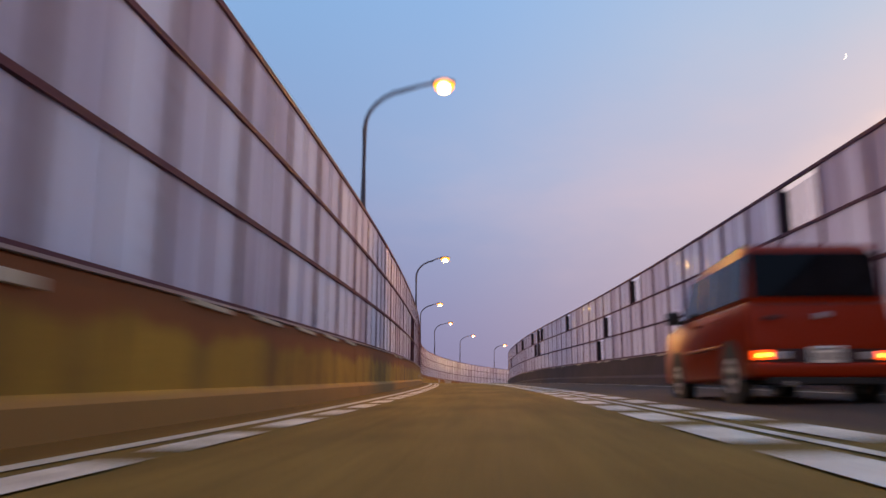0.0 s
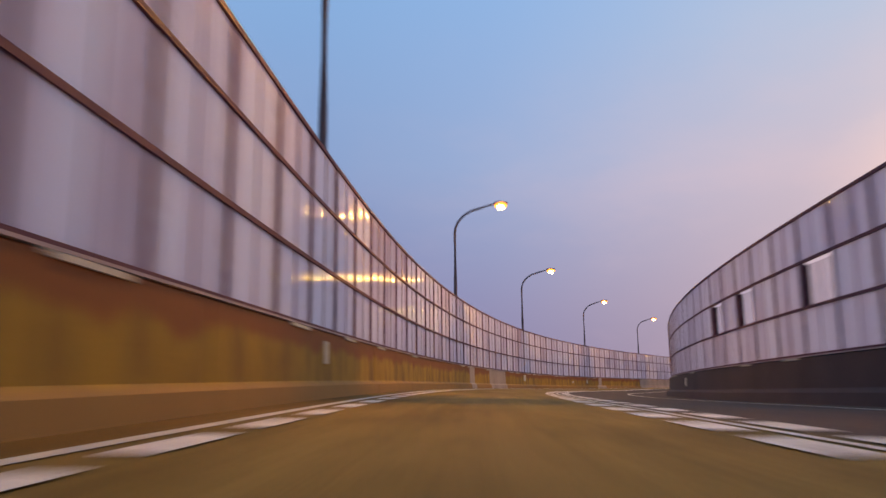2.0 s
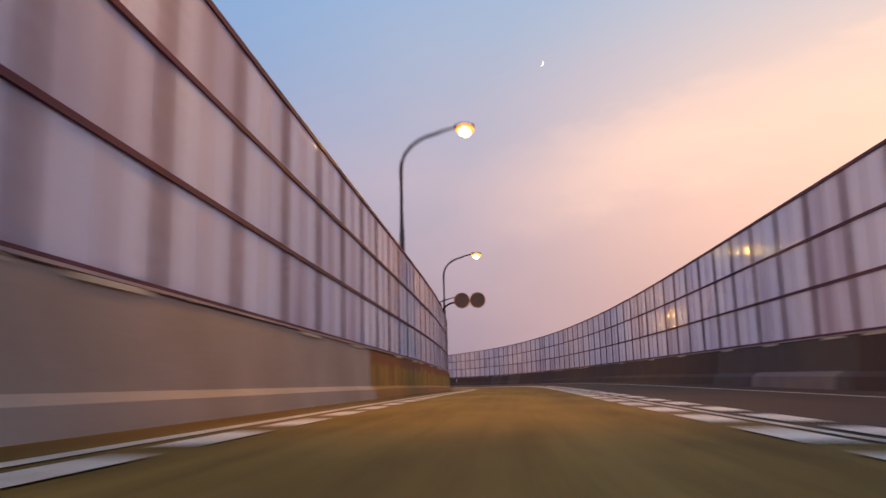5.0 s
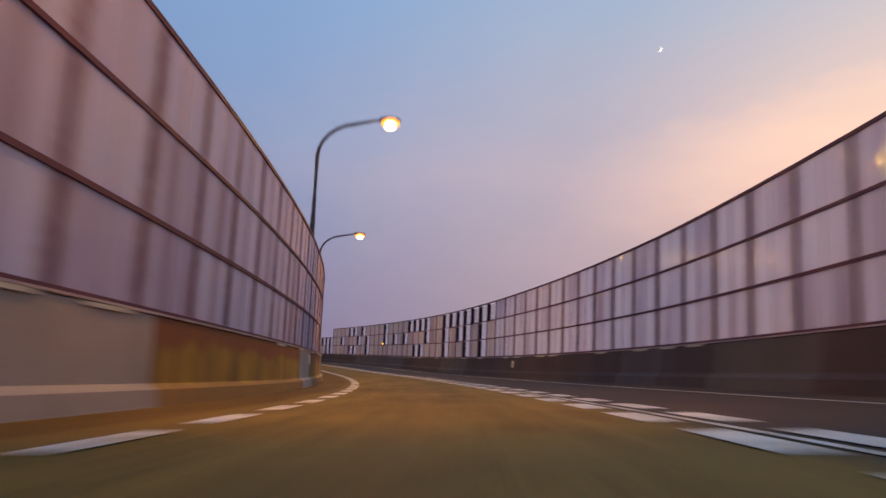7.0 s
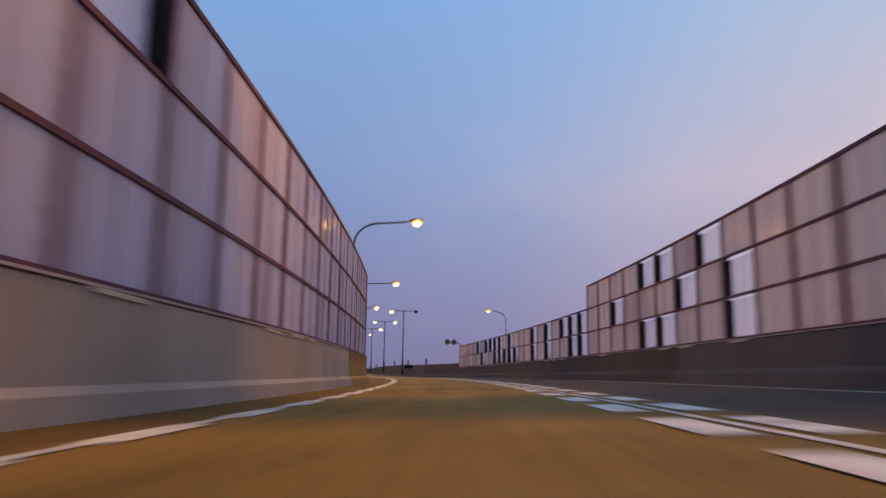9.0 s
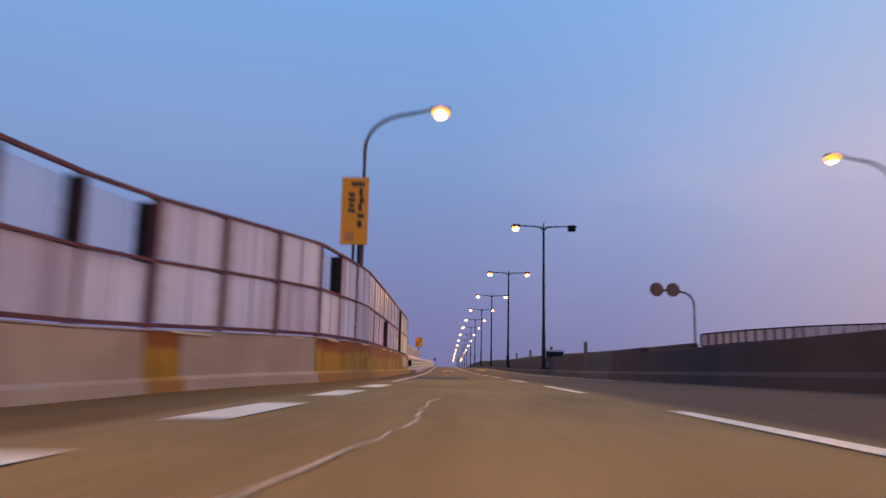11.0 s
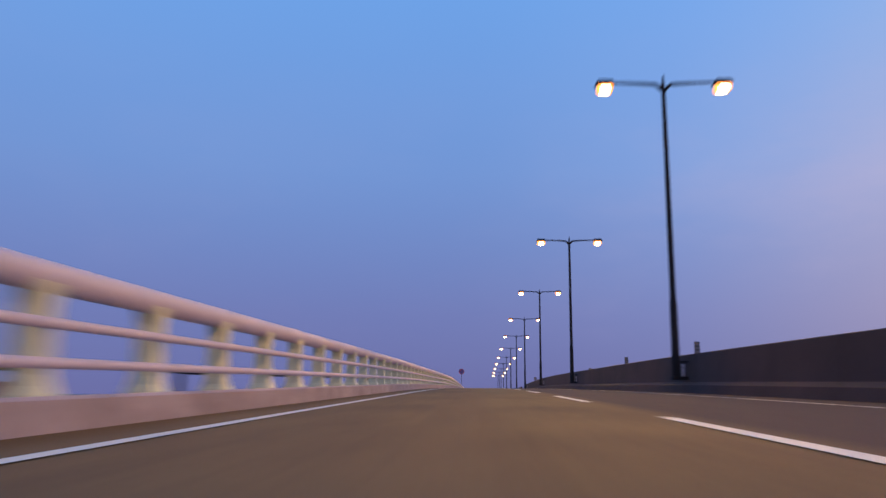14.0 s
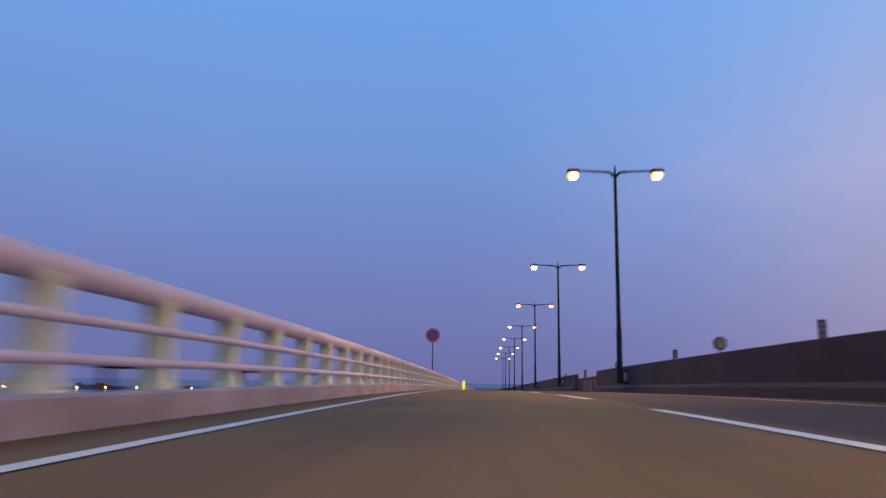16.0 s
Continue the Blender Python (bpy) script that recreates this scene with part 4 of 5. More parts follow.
for s in WALL_LAMPS:
    tip = -1.34 + float(np.interp(s, [200, 260], [0, 0.22]) + 8.5 * np.interp(s, S_AX, BANK))
    stand = left(s) - float(np.interp(s, [20, 52, 84, 150, 172, 220], [0.6, 0.33, 0.2, 0.2, 0.33, 0.2]))
    arc_lamp(road_pose(s, stand, 0), 8.6, tip - stand, "curved dark steel street lamp with lit sodium lantern", LAMP_W)


def twin_lamp(s, dead=False):
    e = tagged(empty("twin_street_lamp", road_pose(s, 6.465, 0)), "dark steel twin-armed street lamp" + (" with one lantern unlit" if dead else " with two lit lanterns"), "street lamp", "twin lamps along the median")
    h, w = 10.72, 4.108 / 2
    part("pole", tube(bmesh.new(), [(0, 0, 0.42), (0, 0, 0.5), (0, 0, 3.0), (0, 0, 3.05), (0, 0, h - 0.35), (0, 0, h + 0.02), (0, 0, h + 0.32)], [0.15, 0.14, 0.125, 0.105, 0.075, 0.06, 0.02], 12), STEEL_POLE, e, smooth=True)
    part("base_bracket", boxed(-0.16, 0.40, -0.14, 0.14, 0.42, 0.53, bev=0.02), STEEL_POLE, e)
    part("clamp", boxed(-0.15, 0.40, -0.08, 0.08, 0.98, 1.03, bev=0.015), STEEL_POLE, e)
    part("fuse_box", boxed(0.34, 0.43, 0.35, 0.65, 0.55, 0.95, bev=0.01), PANEL_RIB, e, "pale fuse box")
    for sg in (-1, 1):
        part("arm", tube(bmesh.new(), [(0, 0, h - 0.28), (sg * 0.25, 0, h - 0.03), (sg * 0.6, 0, h), (sg * (w - 0.3), 0, h + 0.05)], [0.07, 0.065, 0.055, 0.04], 10), STEEL_POLE, e, smooth=True)
        bm = boxed(sg * w - 0.34, sg * w + 0.34, -0.19, 0.19, h - 0.03, h + 0.13)
        for v in bm.verts:
            if v.co.z > h + 0.05:
                v.co.x = sg * w + (v.co.x - sg * w) * 0.72
                v.co.y *= 0.7
        head = part("lantern", bm, STEEL_POLE, e)
        lit = not (dead and sg > 0)
        bm = boxed(sg * w - 0.28, sg * w + 0.28, -0.18, 0.18, h - 0.32, h - 0.035, bev=0.07)
        if lit:
            part("halo_bowl", bm, LAMP_HALO, head, "orange glare around a lens, shaped as a bowl", smooth=True)
            bm = boxed(sg * w - 0.2, sg * w + 0.2, -0.2, 0.15, h - 0.345, h - 0.1, bev=0.07)
        part("lens", bm, LAMP_GLOW if lit else GLASS_DARK, head, "glowing orange sodium lens" if lit else "dark unlit lens", smooth=True)
        if lit and s < 760:
            lamp_light("lamp_light", e, sg * w, h - 0.42, LAMP_W2)


TWINS = [434.0, 462.9, 492.2, 521.6, 551.5, 581.6, 610.8, 640.1, 670.3, 701.0]
for k, s in enumerate(TWINS):
    twin_lamp(s, k == 0)
_gap = (TWINS[-1] - TWINS[1]) / (len(TWINS) - 2)
for k in range(1, 5):
    twin_lamp(TWINS[-1] + k * _gap)

p = (408.5, 17.2)
e = arc_lamp(road_pose(p[0], p[1], 0, 180), 9.0, 2.1, "curved dark steel street lamp with lit sodium lantern", LAMP_W)

# ---- signs, mirrors, marker posts ----


def yellow_sign(s, lat, foot, low, high, width, label):
    e = tagged(empty("warning_sign", road_pose(s, lat, 0)), label, "road sign")
    part("pole", tube(bmesh.new(), [(0, 0.05, foot), (0, 0.05, high - 0.1)], [0.045, 0.045], 12), STEEL_POLE, e, smooth=True)
    board = part("board", boxed(-width / 2, width / 2, -0.012, 0.012, low, high, bev=0.008), SIGN_YELLOW, e, "yellow board")
    part("rim", boxed(-width / 2 - 0.012, width / 2 + 0.012, 0.013, 0.03, low - 0.012, high + 0.012, bev=0.004), SIGN_ORANGE, board)
    return e, board


def glyph(text, x, z, size, board, material):
    cu = bpy.data.curves.new("glyph", "FONT")
    cu.body, cu.align_x, cu.align_y, cu.size, cu.extrude = text, "CENTER", "CENTER", size, 0.002
    ob = bpy.data.objects.new("glyph_text", cu)
    scene.collection.objects.link(ob)
    bpy.context.view_layer.update()
    me = bpy.data.meshes.new_from_object(ob.evaluated_get(bpy.context.evaluated_depsgraph_get()))
    bpy.data.objects.remove(ob)
    me.materials.clear()
    o = link("lettering", me, material, board)
    o.matrix_local = pose(x, -0.017, z, 90)
    return o


s1, lat1, lo1, hi1, w1 = (471.8, -3.5, 2.57, 3.67, 0.83)
e, board = yellow_sign(s1, lat1, 0.2, lo1, hi1, w1, "yellow crosswind warning sign on a dark pole")
q = hi1 - lo1
part("switch_box", boxed(-0.13, 0.13, 0.06, 0.2, 0.5, 0.95, bev=0.02), STEEL_POLE, e, "dark switch box")
for text, x, z in (("横", 0.2, 0.84), ("風", 0.2, 0.53), ("注", -0.24, 0.46), ("意", -0.24, 0.16)):
    glyph(text, x * w1, lo1 + z * q, 0.27 * q, board, INK)
s1, lat1, lo1, hi1, w1 = (401.95, -3.45, 4.1, 6.22, 0.82)
e, board = yellow_sign(s1, lat1, 1.0, lo1, hi1, w1, "tall yellow warning sign with dark writing on poles")
q = hi1 - lo1
part("pole", tube(bmesh.new(), [(0.16, 0.05, 1.0), (0.16, 0.05, lo1 + 0.3)], [0.04, 0.04], 12), STEEL_POLE, e, smooth=True)
for x, z, a, b in ((0.1, 0.90, 0.3, 0.05), (-0.12, 0.74, 0.14, 0.05), (-0.12, 0.66, 0.16, 0.05), (-0.12, 0.58, 0.12, 0.05), (-0.12, 0.50, 0.16, 0.05), (0.22, 0.78, 0.08, 0.1), (0.26, 0.66, 0.1, 0.08), (0.2, 0.55, 0.08, 0.1), (0.24, 0.42, 0.14, 0.05), (0.2, 0.30, 0.1, 0.08)):
    part("bar", boxed(x * w1 - a * w1 * 0.85, x * w1 + a * w1 * 0.85, -0.017, -0.011, lo1 + z * q - b * q * 0.6, lo1 + z * q + b * q * 0.6), INK, board)
part("bar", boxed(-0.35 * w1, 0.0, -0.017, -0.011, lo1 + 0.05 * q, lo1 + 0.18 * q), SIGN_ORANGE, board)


def disc(bm, r, y0, y1, x=0.0, z=0.0, n=28):
    bmesh.ops.create_cone(bm, cap_ends=True, segments=n, radius1=r, radius2=r, depth=abs(y1 - y0), matrix=pose(x, (y0 + y1) / 2, z, 90))
    return bm


s1, lat1, h1, r1 = (623.0, -3.2, 3.4, 0.45)
e = tagged(empty("round_sign", road_pose(s1, lat1, 0)), "round blue and red no-parking sign on a pole", "road sign")
part("pole", tube(bmesh.new(), [(0, 0.04, 0.2), (0, 0.04, h1 + r1 * 0.8)], [0.035, 0.035], 10), STEEL_POLE, e, smooth=True)
plate = part("plate", disc(bmesh.new(), r1, -0.01, 0.01, 0, h1), SIGN_RED, e, "red rimmed plate")
part("face", disc(bmesh.new(), r1 * 0.78, -0.014, -0.008, 0, h1), SIGN_BLUE, plate, "blue face")
bm = boxed(-r1 * 0.8, r1 * 0.8, -0.018, -0.012, -0.06 * r1, 0.06 * r1)
bmesh.ops.transform(bm, matrix=pose(0, 0, h1, 0, 45), verts=bm.verts)
part("slash", bm, SIGN_RED, plate)


def twin_mirror(m, height, side, back, label, size=0.4):
    """Two round traffic mirrors on a bent pole; side: which way the arm reaches."""
    e = tagged(empty("traffic_mirror", m), label, "traffic mirror")
    pts = [(0, 0, 0), (0, 0, height - 0.8)] + [(side * 0.7 * (1 - math.cos(a)), 0, height - 0.8 + 0.7 * math.sin(a)) for a in [radians(15 * k) for k in range(1, 7)]] + [(side * 1.9, 0, height)]
    part("pole", tube(bmesh.new(), pts, [0.05] * len(pts), 10), STEEL_POLE, e, smooth=True)
    for x in (1.1, 1.95):
        bm = bmesh.new()
        disc(bm, size, -0.07, -0.03, side * x, height)
        head = part("mirror_back", bm, MIRROR_BACK, e)
        part("rim", tube(bmesh.new(), [(side * x + size * math.cos(a), -0.05, height + size * math.sin(a)) for a in [radians(15 * k) for k in range(25)]], [0.025] * 25, 8), SIGN_ORANGE if not back else MIRROR_BACK, head)
    return e


p = (211.0, -3.2, 4.8)
twin_mirror(road_pose(p[0], p[1], 0), p[2], 1, False, "twin round traffic mirrors on a bent pole")
p = (426.3, 14.8, 4.56)
twin_mirror(road_pose(p[0], p[1], 0) @ Matrix.Scale(1.19, 4), p[2], -1, True, "twin round traffic mirrors seen from behind", 0.34)

MARK = bpy.data.meshes.new("marker")
_b = boxed(-0.09, 0.09, -0.02, 0.02, 0, 0.5, bev=0.01)
_b.to_mesh(MARK)
MARK.materials.append(MARKER_GREY)
BAND = bpy.data.meshes.new("band")
_b = boxed(-0.075, 0.075, -0.026, -0.02, 0, 0.06)
_b.to_mesh(BAND)
BAND.materials.append(MARKER_PALE)


def marker(s, lat, h, size):
    e = tagged(empty("delineator", road_pose(s, lat, h)), "dark slatted delineator board on a barrier", "delineator", "delineators on the barrier")
    e.scale = (size * 0.9, size, size)
    b = link("board", MARK, None, e)
    for k in range(4):
        o = link("band", BAND, None, b)
        o.location = (0, 0, 0.06 + k * 0.11)


for s, lat, h, size in [(497.3 + 28.4 * k, 16.0, 2.3, 2.5) for k in range(-1, 9)]:
    marker(s, lat, h, size)

# reflector posts in the gap of the median, and a yellow marker made to glow for the light it reflects
for k in range(3):
    marker(621.0 + 1.0 + k * 2.6, MEDIAN + 0.1, 0.0, 1.5)
e = tagged(empty("marker_post", road_pose(645.0, -1.75, 0)), "bright yellow reflective marker post", "marker post")
part("post", boxed(-0.1, 0.1, -0.05, 0.05, 0.0, 0.85, bev=0.03), YELLOW_GLOW, e)
part("foot", boxed(-0.16, 0.16, -0.12, 0.12, 0, 0.06, bev=0.02), STEEL_POLE, e)
# glowing disc on an added bracket, for a street lamp's glint in the right wall
for s, h in [(318.4, 2.3)]:
    e = tagged(empty("amber_glint", road_pose(s, right(s) - 0.03, h)), "small glowing amber disc standing in for a lamp glint", "marker lamp")
    bm = bmesh.new()
    disc(bm, 0.07, -0.05, 0.0, 0, 0, 20)
    part("lens", bm, AMBER_GLINT, e)
    part("bracket", boxed(-0.03, 0.06, 0.0, 0.06, -0.16, 0.1, bev=0.005), STEEL_POLE, e)

# parapet fence of the joining road
RF = [(426.1, 15.1, 2.70), (426.0, 17.8, 3.00), (426.1, 21.4, 3.30), (425.5, 26.1, 3.54), (424.3, 32.1, 3.89)]
e = tagged(empty("parapet_fence", Matrix.Identity(4)), "dark steel parapet fence on a joining road", "fence", kind="structure")
pts = [road(a, b, c) for a, b, c in RF]
feet = [road(a, b, -0.05) for a, b, c in RF]
part("top_bar", tube(bmesh.new(), pts, [0.05] * len(pts), 6), STEEL_POLE, e)
part("wall", (lambda bm: ([bm.faces.new([bm.verts.new(v) for v in (a - Vector((0, 0, 0.7)), b - Vector((0, 0, 0.7)), d, c)]) for a, b, c, d in zip(pts, pts[1:], feet, feet[1:])], bmesh.ops.solidify(bm, geom=bm.faces[:], thickness=0.25), bm)[2])(bmesh.new()), CONCRETE_DARK, e)
for a, b in zip(pts, pts[1:]):
    for k in range(6):
        v = a.lerp(b, k / 6)
        w = a.lerp(b, (k + 1) / 6)
        part("baluster", tube(bmesh.new(), [v - Vector((0, 0, 0.72)), v], [0.06, 0.06], 6), STEEL_POLE, e)
        bm = bmesh.new()
        bm.faces.new([bm.verts.new(q) for q in (v.lerp(w, 0.12) - Vector((0, 0, 0.7)), v.lerp(w, 0.88) - Vector((0, 0, 0.7)), v.lerp(w, 0.88) - Vector((0, 0, 0.04)), v.lerp(w, 0.12) - Vector((0, 0, 0.04)))])
        bmesh.ops.solidify(bm, geom=bm.faces[:], thickness=0.02)
        part("pane", bm, PANEL, e, "pale frosted pane")

# round reflector on the median
e = tagged(empty("round_reflector", road_pose(597.0, MEDIAN + 0.12, 1.24)), "round pale reflector on a median barrier", "reflector")
part("stem", tube(bmesh.new(), [(0, 0, 0), (0, 0, 0.12)], [0.03, 0.03], 8), STEEL_POLE, e)
plate = part("rim", disc(bmesh.new(), 0.2, -0.02, 0.02, 0, 0.29), STEEL_POLE, e)
part("lens", disc(bmesh.new(), 0.16, -0.03, -0.018, 0, 0.29), MARKER_PALE, plate, "pale lens")

# broken pieces swept against the kerb where the wall stops
rnd = random.Random(21)
bm = bmesh.new()
for k in range(16):
    r = rnd.uniform(0.02, 0.06)
    q = road(WALL_END + 0.6 + rnd.uniform(-0.5, 0.9), KERB + 0.12 + rnd.uniform(-0.06, 0.12), r * 0.5)
    bmesh.ops.create_icosphere(bm, subdivisions=1, radius=r, matrix=Matrix.Translation(q) @ Matrix.Diagonal((1, rnd.uniform(0.7, 1.6), rnd.uniform(0.4, 0.8), 1)))
tagged(link("debris", bm, KERB_STONE), "small heap of pale broken pieces by a kerb", "debris", kind="stuff")

# ---- vehicles ----


def slab(profile, x0, x1):
    """A body from a side outline (y, z), between two widths."""
    bm = bmesh.new()
    a = [bm.verts.new((x0, y, z)) for y, z in profile]
    b = [bm.verts.new((x1, y, z)) for y, z in profile]
    n = len(profile)
    for k in range(n):
        bm.faces.new((a[k], a[(k + 1) % n], b[(k + 1) % n], b[k]))
    bm.faces.new(a[::-1]), bm.faces.new(b)
    return bm


def soften(bm, r, seg=3):
    bmesh.ops.bevel(bm, geom=bm.edges[:], offset=r, segments=seg, affect="EDGES", profile=0.5, clamp_overlap=True)
    return bm


def wheel(parent, x, y, r, w):
    t = part("wheel", disc(bmesh.new(), r, -w / 2, w / 2, 0, 0, 32), RUBBER, parent, "black tyre")
    t.matrix_local = pose(x, y, r, 0, 0, 90)
    for sg in (-1, 1):
        bm = bmesh.new()
        disc(bm, r * 0.64, sg * w * 0.5 - 0.006, sg * w * 0.5 + 0.006, 0, 0, 24)
        part("rim", bm, GALVANISED, t, "pale steel rim")
        bm = bmesh.new()
        disc(bm, r * 0.16, sg * (w * 0.5 + 0.006), sg * (w * 0.5 + 0.018), 0, 0, 12)
        for k in range(6):
            a = k * math.pi / 3
            bmesh.ops.create_cone(bm, cap_ends=True, segments=8, radius1=r * 0.1, radius2=r * 0.1, depth=0.004, matrix=pose(r * 0.42 * math.cos(a), sg * (w * 0.5 + 0.009), r * 0.42 * math.sin(a), 90))
        part("hub", bm, STEEL_POLE, t)


def red_car(m):
    e = tagged(empty("car", m), "boxy dark red hatchback with lit tail lamps", "car")
    W, L, H = 0.805, 3.73, 1.64
    body = soften(slab([(0.02, 0.30), (-0.02, 0.55), (0.0, 0.80), (0.03, 1.02), (L - 0.95, 1.02), (L - 0.18, 0.93), (L - 0.02, 0.72), (L, 0.35), (L - 0.1, 0.24), (0.1, 0.24)], -W, W), 0.07)
    b = part("body", body, CAR_RED, e, "dark red bodywork", smooth=True)
    cab = slab([(0.03, 0.98), (0.10, H - 0.03), (0.3, H), (L - 1.75, H), (L - 1.45, H - 0.06), (L - 0.92, 0.98)], -W + 0.02, W - 0.02)
    for v in cab.verts:
        if v.co.z > 1.2:
            v.co.x *= 0.90
    c = part("cabin", soften(cab, 0.09), CAR_RED, e, "dark red roof", smooth=True)
    # rear window, side windows, windscreen
    part("rear_window", soften(slab([(0.026, 1.06), (0.075, 1.53), (0.11, 1.53), (0.06, 1.06)], -0.71, 0.71), 0.012, 2), GLASS_DARK, c, "dark rear glass")
    for sg in (-1, 1):
        for y0, y1 in ((0.12, 0.78), (0.82, 1.62), (1.70, 2.42)):
            bm = bmesh.new()
            pts = [(y0, 1.06), (y1 + (0.22 if y1 > 2 else 0), 1.06), (y1 - (0.1 if y1 > 2 else 0), 1.50), (y0 + 0.02, 1.50)]
            vs = []
            for off in (0.0, 0.02):
                vs.append([bm.verts.new((sg * ((W - 0.005) * (1 - 0.10 * (z - 0.98) / 0.62) - off), y, z)) for y, z in pts])
            for k in range(4):
                bm.faces.new((vs[0][k], vs[0][(k + 1) % 4], vs[1][(k + 1) % 4], vs[1][k]))
            bm.faces.new(vs[0]), bm.faces.new(vs[1][::-1])
            part("side_window", bm, GLASS_DARK, c, "dark side glass")
        part("wing_mirror", soften(boxed(sg * 0.95 - 0.1, sg * 0.95 + 0.1, 2.46, 2.58, 1.0, 1.17), 0.03), RUBBER, e, "black mirror housing", smooth=True)
        part("mirror_stalk", boxed(sg * 0.82 - 0.06, sg * 0.82 + 0.06, 2.48, 2.54, 1.0, 1.05), RUBBER, e)
        for y in (0.62, 2.98):
            bm = bmesh.new()
            bmesh.ops.create_cone(bm, cap_ends=True, segments=32, radius1=0.36, radius2=0.36, depth=0.03, matrix=pose(sg * (W - 0.008), y, 0.31, 0, 90))
            part("wheel_arch", bm, RUBBER, b, "dark wheel arch")
            wheel(e, sg * (W - 0.085), y, 0.29, 0.18)
        part("side_strip", soften(boxed(sg * W - 0.012, sg * W + 0.012, 1.0, 2.6, 0.60, 0.64), 0.006, 1), CAR_RED, b)
        for y in (0.9, 1.75):
            part("door_handle", soften(boxed(sg * W - 0.02, sg * W + 0.025, y, y + 0.18, 0.90, 0.94), 0.01, 1), CAR_RED, b)
        part("door_seam", boxed(sg * W - 0.004, sg * W + 0.003, 1.655, 1.667, 0.34, 1.0), RUBBER, b)
        # lamps in the bumper
        part("tail_lamp", soften(boxed(min(sg * 0.59, sg * 0.76), max(sg * 0.59, sg * 0.76), -0.045, 0.02, 0.43, 0.525), 0.012, 1), TAIL_GLOW, e, "glowing red tail lamp")
        part("bulb", soften(boxed(sg * 0.665 - 0.045, sg * 0.665 + 0.045, -0.052, 0.0, 0.452, 0.502), 0.012, 1), BULB_GLOW, e, "bright yellow lit bulb")
        part("reverse_lamp", soften(boxed(min(sg * 0.40, sg * 0.55), max(sg * 0.40, sg * 0.55), -0.042, 0.02, 0.435, 0.515), 0.012, 1), LENS_CLEAR, e, "clear reversing lamp")
    part("bumper", soften(boxed(-W + 0.01, W - 0.01, -0.06, 0.3, 0.26, 0.41), 0.04), CAR_RED, e, "dark red bumper", smooth=True)
    part("lamp_band", boxed(-0.77, 0.77, -0.032, 0.1, 0.41, 0.54), CAR_DARK, e, "dark lamp band")
    part("valance", boxed(-0.62, 0.62, -0.04, 0.4, 0.19, 0.27, bev=0.02), RUBBER, e)
    plate = part("number_plate", soften(boxed(-0.165, 0.165, -0.062, -0.05, 0.40, 0.565), 0.008, 1), PLATE_WHITE, e, "white number plate")
    part("bar", boxed(-0.08, 0.08, -0.066, -0.061, 0.525, 0.545), INK, plate)
    part("bar", boxed(-0.13, 0.13, -0.066, -0.061, 0.43, 0.50), INK_SOFT, plate)
    part("badge", soften(boxed(-0.06, 0.06, -0.028, -0.01, 0.84, 0.90), 0.01, 1), GALVANISED, b, "pale metal badge")
    part("tailgate_seam", boxed(-0.70, 0.70, -0.022, -0.012, 0.985, 0.993), RUBBER, b)
    part("hatch_handle", soften(boxed(-0.62, -0.45, -0.03, 0.0, 0.83, 0.87), 0.008, 1), CAR_DARK, b)
    part("exhaust", tube(bmesh.new(), [(-0.4, -0.05, 0.2), (-0.4, 0.5, 0.2)], [0.03, 0.03], 10), GALVANISED, e)
    part("roof_aerial", tube(bmesh.new(), [(0.0, 0.45, H - 0.02), (0.0, 0.3, H + 0.12)], [0.008, 0.004], 6), RUBBER, c)
    return e


red_car(road_pose(*(7.95, 3.19, 0.0, 0.0)) @ Matrix.Diagonal((0.91, 1, 1.01, 1)))


def truck(m):
    e = tagged(empty("truck", m), "grey flatbed truck with dark windscreen", "truck")
    c = part("cab", soften(slab([(0.0, 0.55), (0.0, 1.3), (0.28, 2.15), (0.5, 2.3), (1.6, 2.3), (1.6, 0.55)], -0.95, 0.95), 0.07), TRUCK_GREY, e, "pale grey cab", smooth=True)
    part("windscreen", slab([(-0.012, 1.36), (0.235, 2.08), (0.26, 2.08), (0.02, 1.36)], -0.84, 0.84), GLASS_DARK, c, "dark windscreen")
    part("bumper", boxed(-0.96, 0.96, -0.1, 0.2, 0.42, 0.68, bev=0.03), GALVANISED, e)
    part("load_bed", boxed(-1.05, 1.05, 1.7, 5.6, 0.9, 1.35, bev=0.02), TRUCK_GREY, e)
    part("headboard", boxed(-1.05, 1.05, 1.68, 1.76, 1.3, 2.0, bev=0.01), STEEL_POLE, e)
    for sg in (-1, 1):
        part("headlamp", boxed(sg * 0.7 - 0.16, sg * 0.7 + 0.16, -0.03, 0.05, 0.75, 0.92, bev=0.02), LENS_CLEAR, e)
        part("mirror", boxed(sg * 1.12 - 0.08, sg * 1.12 + 0.08, 0.1, 0.16, 1.5, 1.85, bev=0.02), RUBBER, e)
        part("mirror_arm", tube(bmesh.new(), [(sg * 0.92, 0.2, 1.9), (sg * 1.12, 0.13, 1.84)], [0.015, 0.015], 6), RUBBER, e)
        for y in (0.75, 4.4):
            wheel(e, sg * 0.82, y, 0.4, 0.24)


truck(road_pose(*(455.0, 10.4, 0.0)))

# ---- moon, far shore ----
az, el = (25.35, 22.7)
d = Vector((math.sin(radians(az)) * math.cos(radians(el)), math.cos(radians(az)) * math.cos(radians(el)), math.sin(radians(el))))
bm = bmesh.new()
R = 16.0
outer = [(R * math.sin(a), -R * math.cos(a)) for a in [math.pi * k / 16 for k in range(17)]]
inner = [(R * 0.62 * math.sin(a), -R * math.cos(a)) for a in [math.pi * k / 16 for k in range(17)]]
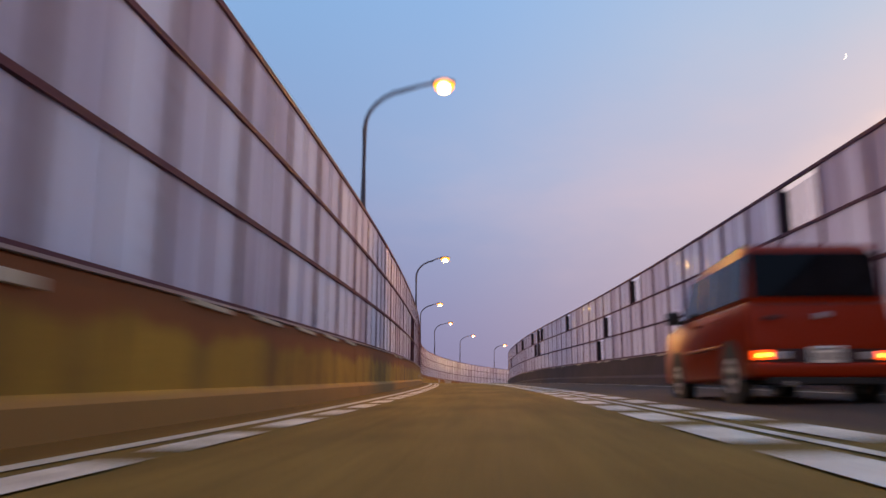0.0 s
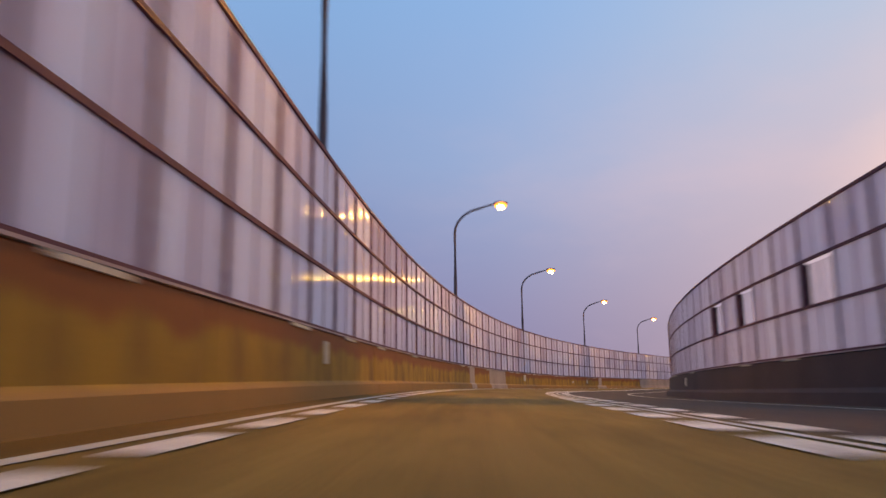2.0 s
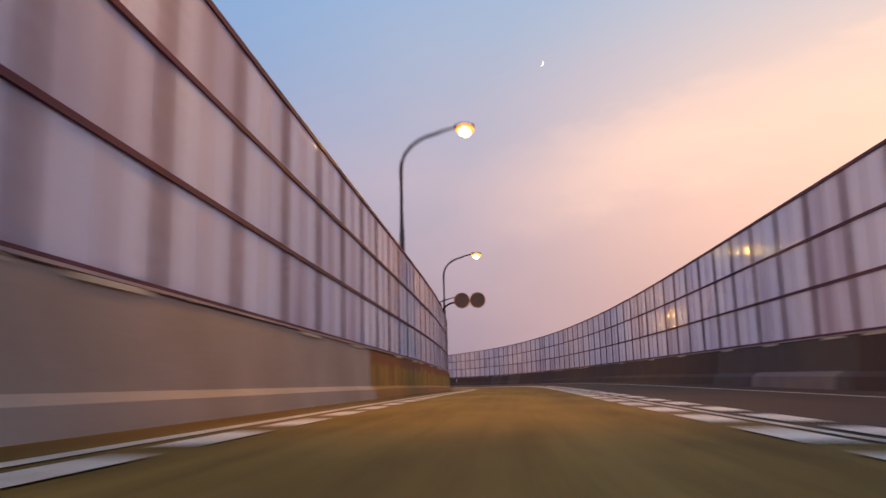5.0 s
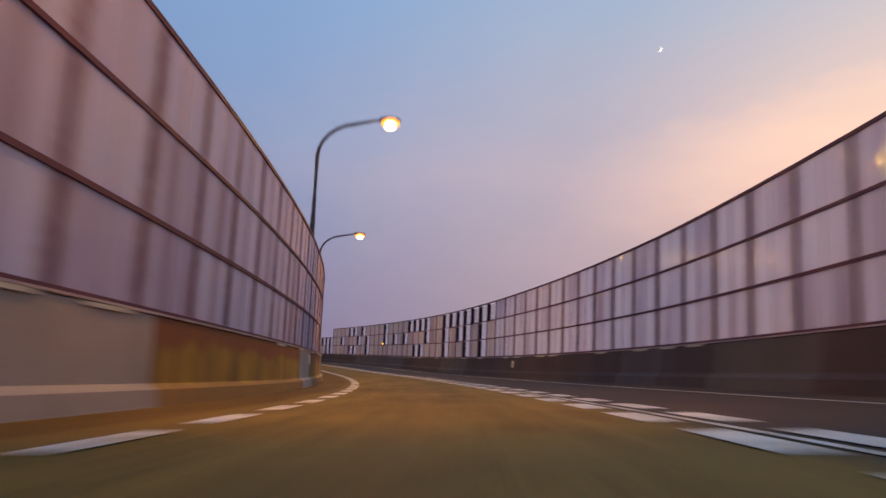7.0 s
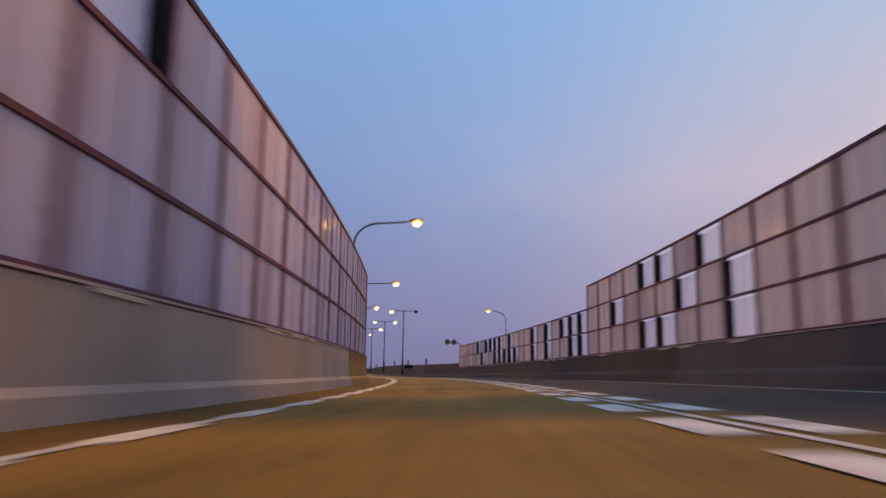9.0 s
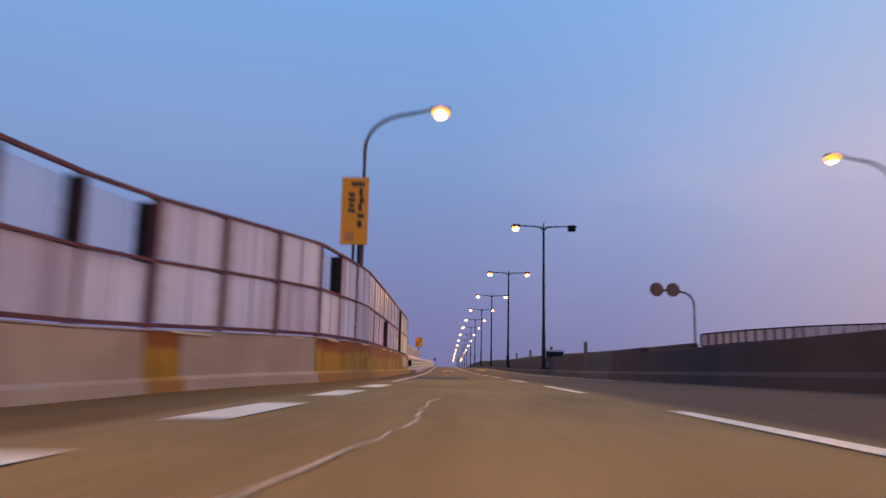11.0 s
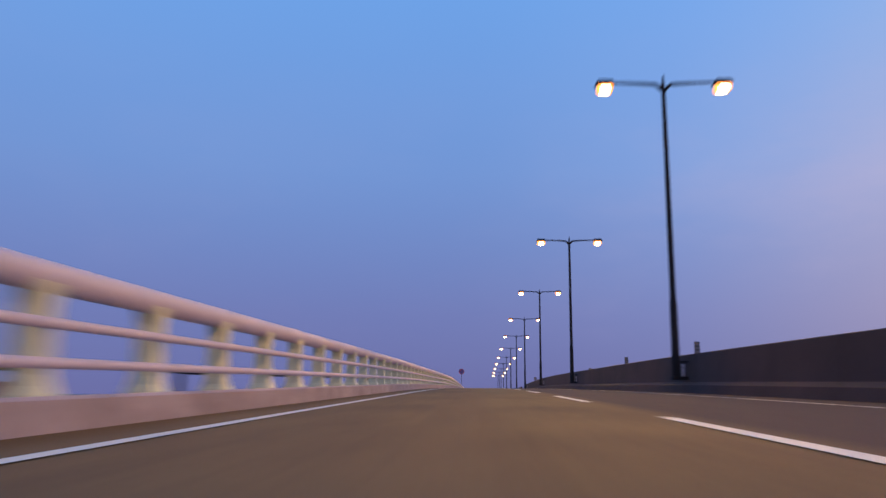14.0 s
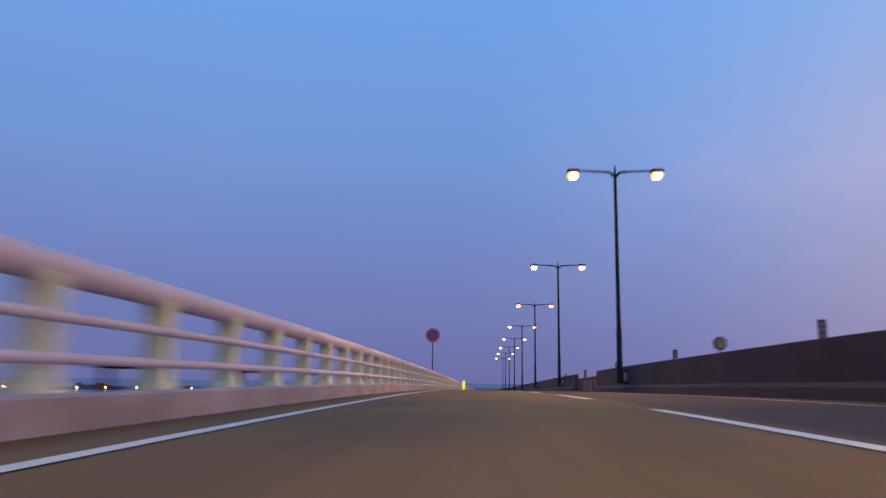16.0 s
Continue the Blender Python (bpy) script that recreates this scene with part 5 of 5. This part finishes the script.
vo, vi = [bm.verts.new((x, z, 0)) for x, z in outer], [bm.verts.new((x, z, 0)) for x, z in inner[1:-1]]
vi = [vo[0]] + vi + [vo[-1]]
for k in range(16):
    f = [vo[k], vo[k + 1]] + ([vi[k + 1]] if vi[k + 1] is not vo[k + 1] else []) + ([vi[k]] if vi[k] is not vo[k] else [])
    bm.faces.new(f)
moon = structure(link("backdrop_moon", bm, MOON_GLOW))
moon.matrix_world = look(road(130) + d * 4500, road(130) + d * 5000) @ pose(0, 0, 0, 0, 0, -25)

shore = structure(empty("backdrop", Matrix.Identity(4)), "dark far shore with harbour buildings", "far shore")
rnd = random.Random(11)
BASE = -15.0


def far(along, out):
    """A place on the far shore: metres along it and behind its edge."""
    return Vector((-985 + 0.65 * along - 0.76 * out, 1280 + 0.76 * along + 0.65 * out, BASE))


bm = bmesh.new()
prev = None
for i in range(60):
    s = -300 + i * 25
    a, b = far(s, 20), far(s, 300)
    h = 1 + 1.5 * rnd.random()
    row = [bm.verts.new(a), bm.verts.new(a + Vector((0, 0, h))), bm.verts.new(b + Vector((0, 0, h))), bm.verts.new(b)]
    if prev:
        for k in range(3):
            bm.faces.new((prev[k], prev[k + 1], row[k + 1], row[k]))
    prev = row
part("shore_bank", bm, SHORE_DARK, shore)
for i in range(18):
    a = far(rnd.uniform(60, 1100), rnd.uniform(30, 60))
    w, h = rnd.uniform(10, 30), rnd.uniform(3, 7)
    bm = boxed(-w / 2, w / 2, -8, 8, 0, h)
    if rnd.random() < 0.4:
        box(bm, -w / 4, w / 6, -5, 5, h, h + rnd.uniform(2, 6))
    o = part("warehouse", bm, SHORE_RUST if i % 6 == 0 else SHORE_DARK, shore)
    o.matrix_local = Matrix.Translation(a) @ pose(0, 0, 0, 0, 0, 49.5)
for i in range(26):
    a = far(-60 + i * 11 + rnd.uniform(-7, 7) + max(0, i - 12) * 30, 0) + Vector((0, 0, rnd.choice((2.5, 3, 3, 4))))
    bm = bmesh.new()
    bmesh.ops.create_icosphere(bm, subdivisions=1, radius=rnd.uniform(0.9, 1.8))
    o = part("harbour_light", bm, SHORE_LIGHT, shore)
    o.matrix_local = Matrix.Translation(a)
    part("light_mast", tube(bmesh.new(), [(a.x, a.y, BASE - 1), (a.x, a.y, a.z)], [0.3, 0.2], 6), SHORE_DARK, shore)
ship = tagged(empty("cargo_ship", Matrix.Translation((-985.0, 1265.0, -15.0)) @ pose(0, 0, 0, 0, 0, 49.5)), "rust red and pale cargo ship on the water", "ship")
part("hull", soften(boxed(-70, 90, 16, 34, -1, 11), 0.8, 1), SHORE_PALE, ship, "pale hull")
part("deckhouse", soften(boxed(-21, 19, 18, 32, 11, 31), 0.8, 1), SHORE_RUST, ship, "rust red deckhouse")
part("hatch", soften(boxed(-34, -21, 19, 31, 11, 21), 0.6, 1), SHORE_RUST, ship)
